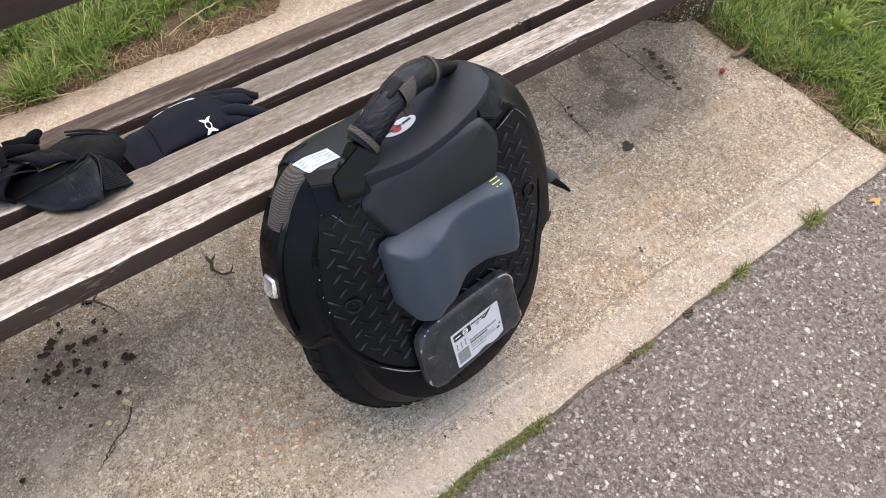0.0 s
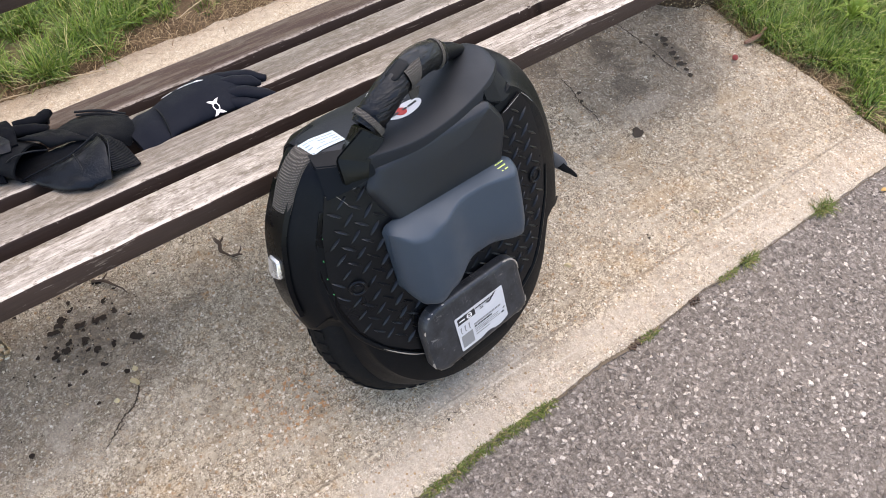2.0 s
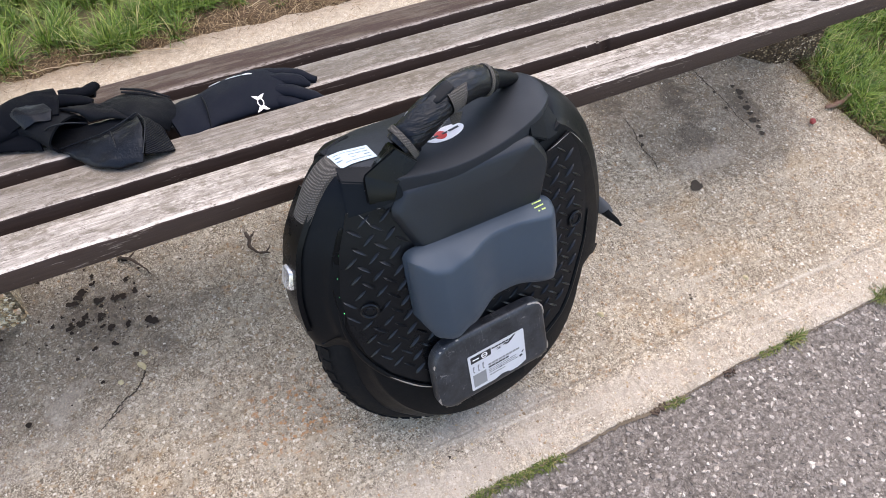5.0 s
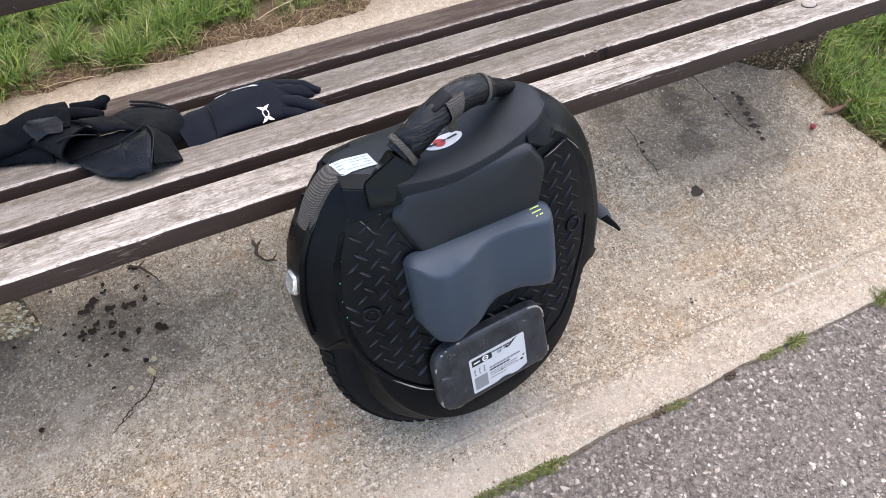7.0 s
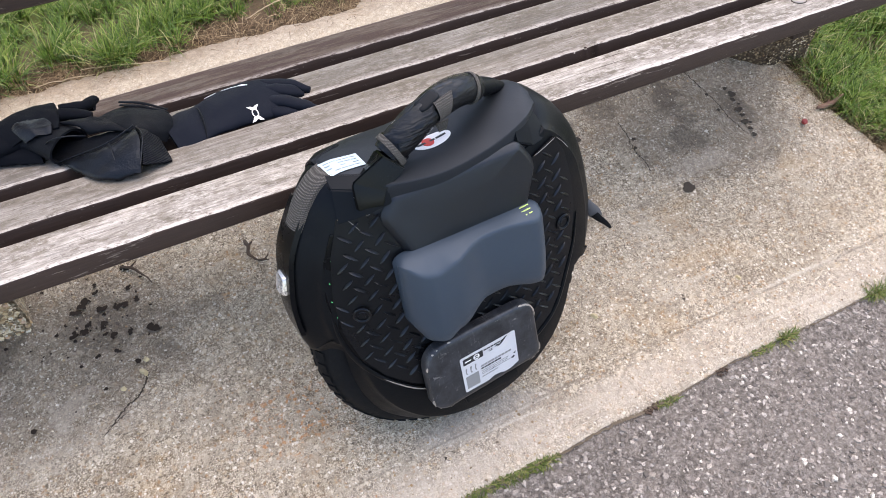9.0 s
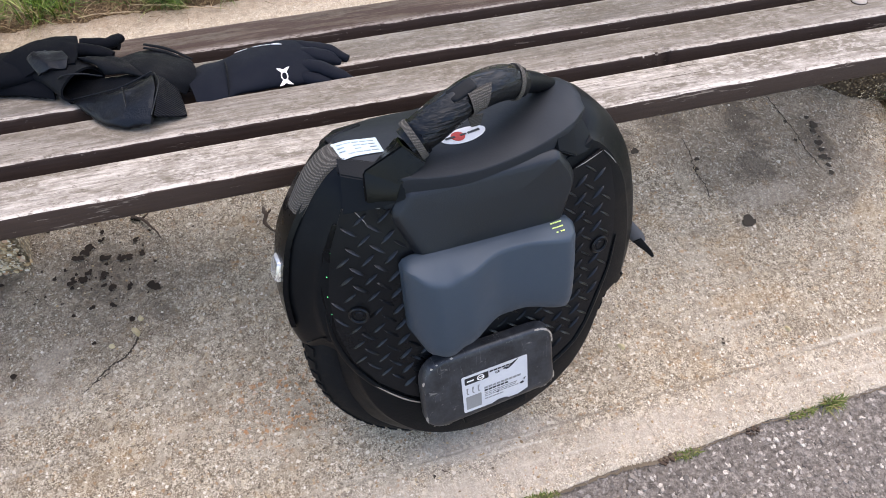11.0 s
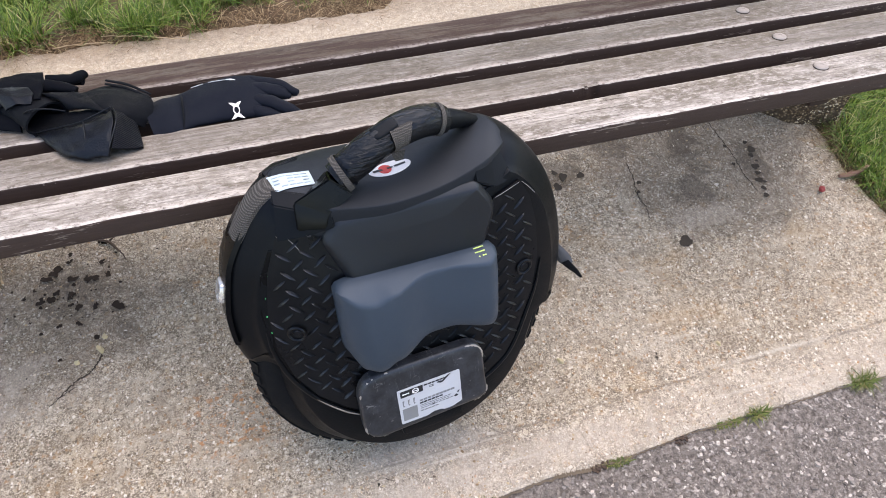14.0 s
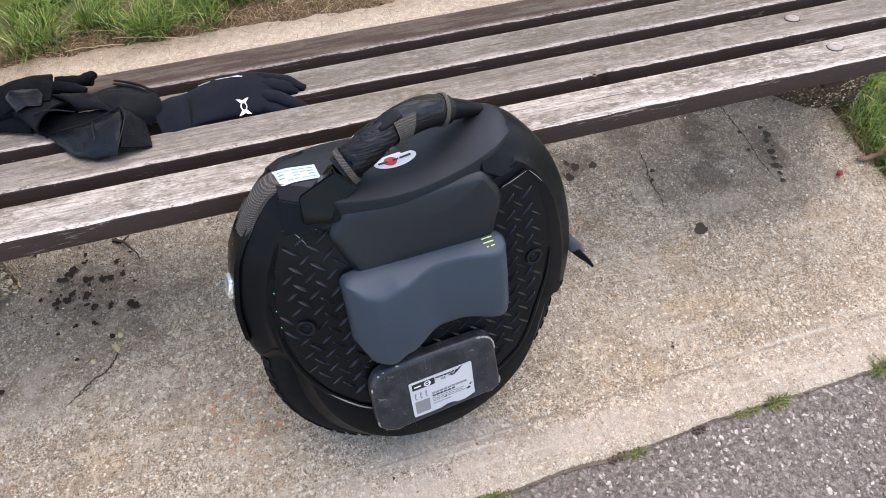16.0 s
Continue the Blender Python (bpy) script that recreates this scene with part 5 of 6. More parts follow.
# mud flap bracket at the rear
bm = bmesh.new()
tube(bm, [(0.247, -0.018, 0.318), (0.2545, -0.022, 0.3), (0.262, -0.027, 0.284), (0.269, -0.031, 0.272)], [0.003, 0.0085, 0.0115, 0.008], 10, 24, flat=0.3, up=(0.5, 1, 0.2))
flap = part("mud_flap", bm, MUD, euc, "bent grey mud flap stub")
bm = bmesh.new()
tube(bm, [(0.262, -0.03, 0.279), (0.271, -0.033, 0.267), (0.28, -0.037, 0.256), (0.288, -0.04, 0.243)], [0.007, 0.0062, 0.0045, 0.0022], 8, 20, flat=0.4, up=(0.5, 1, 0.2))
part("torn_tip", bm, RUBBER, flap, "dark torn tip")

# pale tube standing in for the light caught on the rounded panel rim
bm = bmesh.new()
tube(bm, [(-0.173, -0.0836, 0.2145), (-0.155, -0.0838, 0.195), (-0.136, -0.0838, 0.1775), (-0.11, -0.0836, 0.159)], [0.0004, 0.0011, 0.0013, 0.0005], 8, 16)
slim(bm)
part("scuff_line", bm, STEEL, euc, "pale line drawn as a highlight along the panel rim")

for pts in ([(-0.171, 0.506), (-0.155, 0.503), (-0.13, 0.4995)], [(-0.158, 0.5), (-0.152, 0.49), (-0.148, 0.482)], [(0.118, 0.4835), (0.135, 0.488), (0.157, 0.4945)], [(0.16, 0.494), (0.172, 0.48), (0.182, 0.466)]):
    bm = bmesh.new()
    tube(bm, [(x, -0.0824, z) for x, z in pts], [0.0003, 0.0005, 0.0003], 6, 10)
    slim(bm)
    part("scuff_line", bm, SCUFF, euc, "pale worn edge of the side panel")

# ---- things lying on the seat ----
# seat axes: x along the bench, y from the front rim backwards, z off the slats
def sheet(ctrl, nu=6, nv=6, thick=0.0035, puff=0.014):
    """A soft sheet through rows of control points, with thickness."""
    rows = [spline(r, nu * (len(r) - 1)) for r in ctrl]
    cols = [spline([r[i] for r in rows], nv * (len(rows) - 1)) for i in range(len(rows[0]))]
    bm = bmesh.new()
    W, L = len(cols), len(cols[0])
    nrm = []
    for i in range(W):
        nr = []
        for j in range(L):
            a = cols[min(i + 1, W - 1)][j] - cols[max(i - 1, 0)][j]
            b = cols[i][min(j + 1, L - 1)] - cols[i][max(j - 1, 0)]
            nr.append(a.cross(b).normalized())
        nrm.append(nr)
    def full(i, j):
        return thick + puff * math.sqrt(max(0.0, math.sin(math.pi * i / (W - 1)) * math.sin(math.pi * j / (L - 1))))

    wr = lambda p: p + Vector((0, 0, 1)) * (0.0035 * noise.noise(p * 38) + 0.003 * (0.3 - abs(noise.noise(p * 55 + Vector((3, 3, 3))))) + 0.0015 * noise.noise(p * 130))
    A = [[bm.verts.new(wr(cols[i][j]) + nrm[i][j] * full(i, j) / 2) for j in range(L)] for i in range(W)]
    B = [[bm.verts.new(wr(cols[i][j]) - nrm[i][j] * full(i, j) / 2) for j in range(L)] for i in range(W)]
    for i in range(W - 1):
        for j in range(L - 1):
            bm.faces.new((A[i][j], A[i + 1][j], A[i + 1][j + 1], A[i][j + 1]))
            bm.faces.new((B[i][j], B[i][j + 1], B[i + 1][j + 1], B[i + 1][j]))
    ring = [(i, 0) for i in range(W)] + [(W - 1, j) for j in range(1, L)] + [(i, L - 1) for i in range(W - 2, -1, -1)] + [(0, j) for j in range(L - 2, 0, -1)]
    for (i, j), (k, l) in zip(ring, ring[1:] + ring[:1]):
        bm.faces.new((A[i][j], B[i][j], B[k][l], A[k][l]))
    return bm


def wrinkle(bm, amount=0.002, scale=35):
    for v in bm.verts:
        v.co += Vector((noise.noise(v.co * scale), noise.noise(v.co * scale + Vector((7, 0, 0))), noise.noise(v.co * scale + Vector((0, 7, 0))))) * amount


glove = thing("glove", "navy stretch sports glove lying across the bench slats", "glove", "gloves", m=BENCH @ pose(0, 0.256, -0.008, 11) @ pose(0, -0.262, 0))
bm = bmesh.new()
tube(bm, [(0.07, 0.245, 0.012), (0.10, 0.25, 0.014), (0.125, 0.256, 0.015), (0.165, 0.264, 0.017), (0.205, 0.268, 0.018), (0.24, 0.268, 0.015), (0.262, 0.264, 0.011)], [0.043, 0.046, 0.043, 0.0475, 0.051, 0.05, 0.04], 28, 40, flat=0.30)
wrinkle(bm)
part("palm", bm, NAVY, glove, smooth=70)
bm = bmesh.new()
tube(bm, [(0.122, 0.208, 0.016), (0.1255, 0.235, 0.0295), (0.1265, 0.262, 0.0305), (0.125, 0.3, 0.017)], [0.0012, 0.0016, 0.0016, 0.0012], 8, 20)
part("cuff_seam", bm, FABRIC, glove)
FING = [([(0.232, 0.302, 0.015), (0.262, 0.292, 0.018), (0.289, 0.277, 0.016), (0.313, 0.262, 0.011)], 0.0115), ([(0.235, 0.283, 0.018), (0.262, 0.272, 0.02), (0.285, 0.262, 0.015), (0.3, 0.257, 0.009)], 0.0115),
        ([(0.235, 0.256, 0.018), (0.265, 0.24, 0.019), (0.288, 0.224, 0.015), (0.309, 0.211, 0.011)], 0.0115), ([(0.225, 0.237, 0.014), (0.25, 0.224, 0.014), (0.27, 0.217, 0.009), (0.285, 0.214, 0.004)], 0.010)]
for pts, r in FING:
    bm = bmesh.new()
    tube(bm, pts, [r * 1.1, r * 1.1, r, r * 0.55], 14, 26, flat=0.85)
    wrinkle(bm, 0.0018, 60)
    part("finger", bm, NAVY, glove, smooth=70)
bm = bmesh.new()
ez = lambda y: 0.0322 + 0.03 * (y - 0.225) - 2.2 * (y - 0.262) ** 2
for f in (1, -1):
    c = 0.224 + 0.0125 * f
    bm.faces.new([bm.verts.new((0.2085 + a, c + b * f, ez(c + b * f))) for a, b in ((-0.0035, -0.006), (0.0035, -0.006), (0.0105, 0.0045), (0.004, 0.003), (0.0, 0.0), (-0.004, 0.003), (-0.0105, 0.0045))])
vo = [bm.verts.new((x, y, ez(y) + 0.0004)) for x, y in disc(0.2085, 0.224, 0.0055, 20, 0.0085)]
vi = [bm.verts.new((x, y, ez(y) + 0.0004)) for x, y in disc(0.2085, 0.224, 0.0036, 20, 0.0068)]
for i in range(20):
    bm.faces.new((vo[i], vo[(i + 1) % 20], vi[(i + 1) % 20], vi[i]))
part("printed_emblem", bm, WHITE, glove, "white printed emblem shape")
bm = bmesh.new()
tube(bm, [(0.142, 0.302, 0.0238), (0.152, 0.3028, 0.0255), (0.163, 0.3035, 0.0272)], [0.0004, 0.0006, 0.0004], 6, 8)
tube(bm, [(0.172, 0.304, 0.028), (0.186, 0.3035, 0.029), (0.199, 0.302, 0.0298)], [0.0004, 0.0006, 0.0005], 6, 8)
tube(bm, [(0.2, 0.3018, 0.0299), (0.208, 0.2995, 0.0306), (0.216, 0.2965, 0.0308)], [0.0006, 0.0016, 0.0008], 6, 8)
part("piping", bm, WHITE, glove, "thin white reflective piping")

glove2 = thing("glove", "black sports glove half under a wrist guard on the bench", "glove", "gloves", m=BENCH)
bm = bmesh.new()
tube(bm, [(-0.275, 0.335, 0.018), (-0.235, 0.34, 0.021), (-0.185, 0.345, 0.024), (-0.13, 0.34, 0.026), (-0.085, 0.33, 0.024)], [0.036, 0.042, 0.044, 0.04, 0.028], 28, 40, flat=0.5)
wrinkle(bm, 0.005, 18)
part("palm", bm, KNIT, glove2, smooth=70)
part("sleeve", sheet([[(-0.275, 0.352, 0.018), (-0.2, 0.345, 0.03), (-0.125, 0.318, 0.03)], [(-0.272, 0.325, 0.012), (-0.2, 0.315, 0.016), (-0.125, 0.285, 0.018)], [(-0.266, 0.314, 0.004), (-0.2, 0.303, 0.004), (-0.125, 0.27, 0.004)]], 8, 8, puff=0.006), KNIT, glove2, smooth=70)
part("back_fold", sheet([[(-0.2, 0.372, 0.02), (-0.146, 0.382, 0.042), (-0.085, 0.368, 0.052)], [(-0.195, 0.335, 0.042), (-0.14, 0.34, 0.054), (-0.08, 0.328, 0.054)], [(-0.17, 0.305, 0.026), (-0.125, 0.292, 0.044), (-0.084, 0.285, 0.046)]], 8, 8, puff=0.008), KNIT, glove2, smooth=70)
for pts in ([(-0.08, 0.345, 0.046), (-0.058, 0.346, 0.044), (-0.04, 0.352, 0.04), (-0.024, 0.37, 0.038)], [(-0.085, 0.33, 0.046), (-0.065, 0.326, 0.044), (-0.05, 0.322, 0.04), (-0.036, 0.317, 0.034)], [(-0.085, 0.362, 0.03), (-0.065, 0.37, 0.03), (-0.045, 0.372, 0.028), (-0.03, 0.368, 0.026)]):
    bm = bmesh.new()
    tube(bm, pts, [0.0115, 0.011, 0.0105, 0.0085], 14, 24, flat=0.85)
    wrinkle(bm, 0.0018, 60)
    part("finger", bm, KNIT, glove2, smooth=70)

guard = thing("wrist_guard", "crumpled black leather and neoprene wrist guard on the bench", "wrist guard", m=BENCH)
V = Vector
# open cuff
bm = bmesh.new()
axis = spline([(-0.08, 0.268, 0.022), (-0.1, 0.295, 0.025), (-0.125, 0.32, 0.026), (-0.16, 0.345, 0.022)], 20)
lo, li = [], []
for i, c in enumerate(axis):
    d = (axis[min(i + 1, 20)] - axis[max(i - 1, 0)]).normalized()
    sd = d.cross(V((0, 0, 1))).normalized()
    up = sd.cross(d)
    k = 1 - 0.2 * i / 20
    lo.append([c + k * (0.037 * math.cos(a) * sd + 0.0235 * math.sin(a) * up) for a in (2 * math.pi * j / 28 for j in range(28))])
    li.append([c + k * (0.0335 * math.cos(a) * sd + 0.02 * math.sin(a) * up) for a in (2 * math.pi * j / 28 for j in range(28))])
rings(bm, li[::-1] + lo, cap=False)
wrinkle(bm, 0.003, 25)
part("cuff", bm, FABRIC, guard, "open black neoprene cuff", smooth=70)
part("leather_patch", sheet([[(-0.158, 0.33, 0.05), (-0.135, 0.332, 0.0555), (-0.1, 0.31, 0.0565)], [(-0.15, 0.31, 0.047), (-0.128, 0.305, 0.0535), (-0.092, 0.292, 0.0535)], [(-0.137, 0.287, 0.035), (-0.118, 0.28, 0.046), (-0.096, 0.275, 0.046)]], 6, 6, puff=0.003), LEATHER, guard, "shiny leather wrist patch", smooth=70)
part("palm_bridge", sheet([[(-0.085, 0.305, 0.046), (-0.05, 0.3, 0.043), (-0.01, 0.285, 0.04)], [(-0.06, 0.28, 0.045), (-0.03, 0.265, 0.042), (0.005, 0.245, 0.042)], [(-0.045, 0.265, 0.034), (-0.02, 0.25, 0.036), (0.02, 0.222, 0.043)]], 6, 6, puff=0.008), FABRIC, guard, "black neoprene hand wrap", smooth=70)
part("hand_part", sheet([[(-0.036, 0.325, 0.024), (0.023, 0.318, 0.034), (0.072, 0.281, 0.028)], [(-0.03, 0.295, 0.037), (0.026, 0.27, 0.045), (0.082, 0.258, 0.026)], [(-0.012, 0.262, 0.038), (0.028, 0.224, 0.045), (0.075, 0.24, 0.012)], [(0.0, 0.248, 0.02), (0.03, 0.214, 0.03), (0.06, 0.226, 0.0)]], 8, 7, puff=0.001), FABRIC, guard, "soft black leather hand part", smooth=70)
part("pouch", sheet([[(-0.1, 0.252, 0.005), (-0.06, 0.232, 0.018), (-0.022, 0.213, 0.032), (0.024, 0.217, 0.046)], [(-0.088, 0.228, 0.005), (-0.055, 0.205, 0.014), (-0.018, 0.187, 0.024), (0.027, 0.186, 0.042)], [(-0.068, 0.196, 0.004), (-0.045, 0.175, 0.007), (-0.018, 0.16, 0.01), (0.018, 0.155, 0.026)], [(-0.048, 0.174, 0.002), (-0.034, 0.161, 0.003), (-0.016, 0.153, 0.004), (0.012, 0.142, 0.014)]], 6, 6, puff=0.009), LEATHER, guard, "black leather pouch hanging towards the front slat", smooth=70)
part("mesh_panel", sheet([[(0.027, 0.216, 0.045), (0.038, 0.222, 0.034), (0.052, 0.222, 0.012)], [(0.029, 0.186, 0.041), (0.042, 0.194, 0.026), (0.056, 0.195, 0.006)], [(0.018, 0.15, 0.021), (0.038, 0.156, 0.011), (0.06, 0.164, 0.003)]], 7, 7, puff=0.006), MESHCLOTH, guard, "black ribbed mesh side panel", smooth=70)
part("lower_strap", sheet([[(-0.13, 0.312, 0.012), (-0.08, 0.29, 0.016), (-0.03, 0.265, 0.026), (0.012, 0.236, 0.038)], [(-0.118, 0.28, 0.005), (-0.075, 0.262, 0.009), (-0.03, 0.24, 0.018), (0.012, 0.225, 0.034)], [(-0.104, 0.252, 0.003), (-0.065, 0.236, 0.012), (-0.028, 0.216, 0.022), (0.012, 0.214, 0.034)]], 6, 6, puff=0.003), FABRIC, guard, "black fabric strap", smooth=70)
for pts in ([(0.027, 0.217, 0.049), (0.031, 0.2, 0.047), (0.03, 0.182, 0.043), (0.015, 0.147, 0.023)], [(-0.1, 0.253, 0.008), (-0.06, 0.234, 0.022), (-0.022, 0.216, 0.036), (0.024, 0.22, 0.05)], [(-0.02, 0.212, 0.037), (-0.019, 0.19, 0.032), (-0.018, 0.163, 0.017), (-0.016, 0.153, 0.009)], [(-0.117, 0.272, 0.03), (-0.1, 0.258, 0.045), (-0.075, 0.252, 0.047), (-0.05, 0.26, 0.034)]):
    bm = bmesh.new()
    tube(bm, pts, [0.0013] * 4, 8, 24)
    part("rolled_seam", bm, LEATHER, guard, smooth=70)
for y0 in (0.330, 0.318):
    bm = bmesh.new()
    tube(bm, [(0.012, y0 - 0.002, 0.041), (0.045, y0 - 0.024, 0.039), (0.08, y0 - 0.052, 0.03)], [0.0028, 0.0034, 0.002], 8, 14, flat=0.5)
    part("strap_edge", bm, FABRIC, guard)

# ---- litter and wear on the slab ----
def ribbon(name, pts, w, material, label, category, z=0.0015, kind="structure", seed=0):
    """A ragged dark line in the slab."""
    bm = bmesh.new()
    path = spline([(x, y, z) for x, y in pts], len(pts) * 10)
    a, b = [], []
    for i, p in enumerate(path):
        d = (path[min(i + 1, len(path) - 1)] - path[max(i - 1, 0)]).normalized()
        s = V((-d.y, d.x, 0))
        j = 0.004 * noise.noise((i * 0.5, seed, 0)) + 0.002 * noise.noise((i * 1.7, seed, 3))
        ww = 0.6 * w * max(0.1, 0.6 + 1.0 * noise.noise((i * 0.9, seed, 5))) * min(1, (i + 0.4) / 4, (len(path) - i - 0.6) / 4)
        zz = 0.0015 * noise.noise((p.x * 5, p.y * 5, 0)) + z
        a.append(bm.verts.new((*(p + s * (j + ww)).xy, zz)))
        b.append(bm.verts.new((*(p + s * (j - ww)).xy, zz)))
    for i in range(len(path) - 1):
        bm.faces.new((a[i], a[i + 1], b[i + 1], b[i]))
    return tagged(obj(name, bm, material), label, category, kind=kind)


for q, (pts, w) in enumerate([([(1.262, 1.10), (1.266, 1.03), (1.27, 0.962), (1.267, 0.9), (1.274, 0.836)], 0.0028), ([(1.016, 1.0), (1.014, 0.951), (1.003, 0.9), (1.006, 0.857), (0.998, 0.824)], 0.0028),
                              ([(-0.115, 0.79), (-0.124, 0.772), (-0.14, 0.752), (-0.165, 0.74), (-0.195, 0.712)], 0.0042), ([(-0.21, 0.70), (-0.19, 0.716), (-0.16, 0.732)], 0.0026)]):
    ribbon("crack", pts, w, CRACK, "dark ragged crack in the concrete slab", "crack", seed=q * 9)


def blot(bm, x, y, r, rr, z=0.0022, squash=1.0):
    n = 26
    p, q, t = rr.uniform(0, 6.28), rr.uniform(0, 6.28), rr.uniform(0, 6.28)
    c = []
    for i in range(n):
        a = 2 * math.pi * i / n
        k = 0.9 + 0.25 * math.sin(a + p) * math.sin(a + t) + 0.12 * math.sin(3 * a + q) + 0.06 * math.sin(5 * a + p)
        c.append(bm.verts.new((x + r * k * math.cos(a) * squash, y + r * k * math.sin(a), z + 0.0015 * noise.noise((x * 5, y * 5, 0)))))
    bm.faces.new(c)


rr = random.Random(21)
bm = bmesh.new()
# each splash breaks into one ragged blot and a few drops round it
for x, y, r in ((-0.197, 0.987, 0.016), (-0.213, 0.975, 0.01), (-0.17, 1.008, 0.006), (-0.169, 1.023, 0.005), (-0.165, 0.963, 0.009), (-0.136, 0.958, 0.010), (-0.123, 0.958, 0.007), (-0.109, 0.993, 0.007),
                (-0.101, 0.962, 0.006), (-0.195, 0.939, 0.007), (-0.202, 0.925, 0.008), (-0.223, 0.926, 0.008), (-0.233, 0.954, 0.004), (-0.252, 0.937, 0.005), (-0.166, 0.929, 0.008), (-0.158, 0.896, 0.008),
                (-0.124, 0.891, 0.007), (-0.085, 0.884, 0.013), (-0.154, 0.862, 0.006), (-0.189, 0.863, 0.005), (-0.341, 0.949, 0.005), (-0.109, 1.041, 0.009), (-0.122, 0.825, 0.006), (-0.315, 0.76, 0.006)):
    for i in range(5):
        a, d = rr.uniform(0, 6.28), r * rr.uniform(0.1, 0.75)
        blot(bm, x + d * math.cos(a), y + d * math.sin(a), r * rr.uniform(0.34, 0.68), rr, 0.003 + 0.00002 * i, rr.uniform(0.7, 1.4))
for i in range(130):
    a = rr.uniform(0, 6.28)
    d = abs(rr.gauss(0, 0.085))
    blot(bm, -0.17 + d * math.cos(a) * 1.2, 0.92 + d * math.sin(a), rr.choice((0.001, 0.0012, 0.0015, 0.002, 0.003)) * rr.uniform(0.6, 1.2), rr, 0.002 + 0.000005 * i, rr.uniform(0.6, 1.5))
tagged(obj("stain", bm, DARK), "spatter of dark dried drops on the concrete under the bench", "stain", kind="stuff")
bm = bmesh.new()
for x, y, r in ((1.049, 0.757, 0.014), (1.056, 0.753, 0.009), (1.042, 0.755, 0.008), (0.86, 0.985, 0.012), (0.838, 0.96, 0.01), (0.9, 0.98, 0.009), (0.845, 1.0, 0.008), (1.285, 0.83, 0.006), (1.318, 0.985, 0.006), (1.322, 0.962, 0.009), (1.312, 0.945, 0.006), (1.316, 0.927, 0.004), (1.304, 0.912, 0.009), (1.3, 0.893, 0.007), (1.292, 0.873, 0.01), (1.302, 0.866, 0.005), (1.29, 0.85, 0.006), (1.264, 0.985, 0.005), (1.258, 0.93, 0.004), (1.02, 0.93, 0.006), (1.008, 0.905, 0.005), (0.31, 0.423, 0.003), (0.87, 0.522, 0.0028), (0.8725, 0.53, 0.0022)):
    blot(bm, x, y, r, rr, 0.0026)
tagged(obj("stain", bm, CRACK), "small dark pits and marks on the concrete slab", "stain", kind="stuff")


def stone(bm, x, y, z, r, rr, flat=0.6, n=7, tilt=0.0):
    """A lumpy little stone with a turned top."""
    t = rr.uniform(0, 6.28)
    e = rr.uniform(0.45, 1.0)
    ks = [rr.uniform(0.6, 1.25) for _ in range(n)]
    base, mid = [], []
    c, s = math.cos(t), math.sin(t)
    tx, ty = rr.uniform(-tilt, tilt), rr.uniform(-tilt, tilt)
    for i in range(n):
        a = 2 * math.pi * i / n
        u, v = r * ks[i] * math.cos(a), r * ks[i] * e * math.sin(a)
        base.append(bm.verts.new((x + c * u - s * v, y + s * u + c * v, z - r * 0.2)))
        mid.append(bm.verts.new((x + 0.72 * (c * u - s * v), y + 0.72 * (s * u + c * v), z + r * flat * rr.uniform(0.75, 1.1) + 0.72 * (tx * u + ty * v))))
    bm.faces.new(mid)
    for i in range(n):
        bm.faces.new((base[i], base[(i + 1) % n], mid[(i + 1) % n], mid[i]))


# chippings proud of the asphalt, thickest where the camera passes
bm = bmesh.new()
rr = random.Random(5)
for i in range(24000):
    x, y = rr.uniform(-0.35, 1.75), rr.uniform(-0.28, 0.4)
    if y > kerb_y(x) - 0.008:
        continue
    stone(bm, x, y, -0.0068, rr.choice((0.0018, 0.0024, 0.003, 0.004, 0.005, 0.007)) * rr.uniform(0.8, 1.2), rr, rr.uniform(0.12, 0.4), rr.choice((4, 4, 5, 6)), 0.5)
ch = obj("chippings", bm, CHIP)
tagged(ch, "pale stone chippings set in the asphalt path", "chippings", kind="stuff")
# sand grains and pebbles washed out of the slab
bm = bmesh.new()
for i in range(6500):
    x, y = rr.uniform(-0.4, 1.5), 0.36 + 0.84 * rr.random() ** 1.3
    if y < kerb_y(x) + 0.006:
        continue
    stone(bm, x, y, 0.0003 + 0.0015 * noise.noise((x * 5, y * 5, 0)), rr.choice((0.001, 0.001, 0.0013, 0.0013, 0.0017, 0.0028)) * rr.uniform(0.8, 1.2), rr, rr.uniform(0.2, 0.45), 5)
tagged(obj("grit", bm, PEBBLE), "sandy grit and small pebbles showing in the concrete", "grit", kind="stuff")

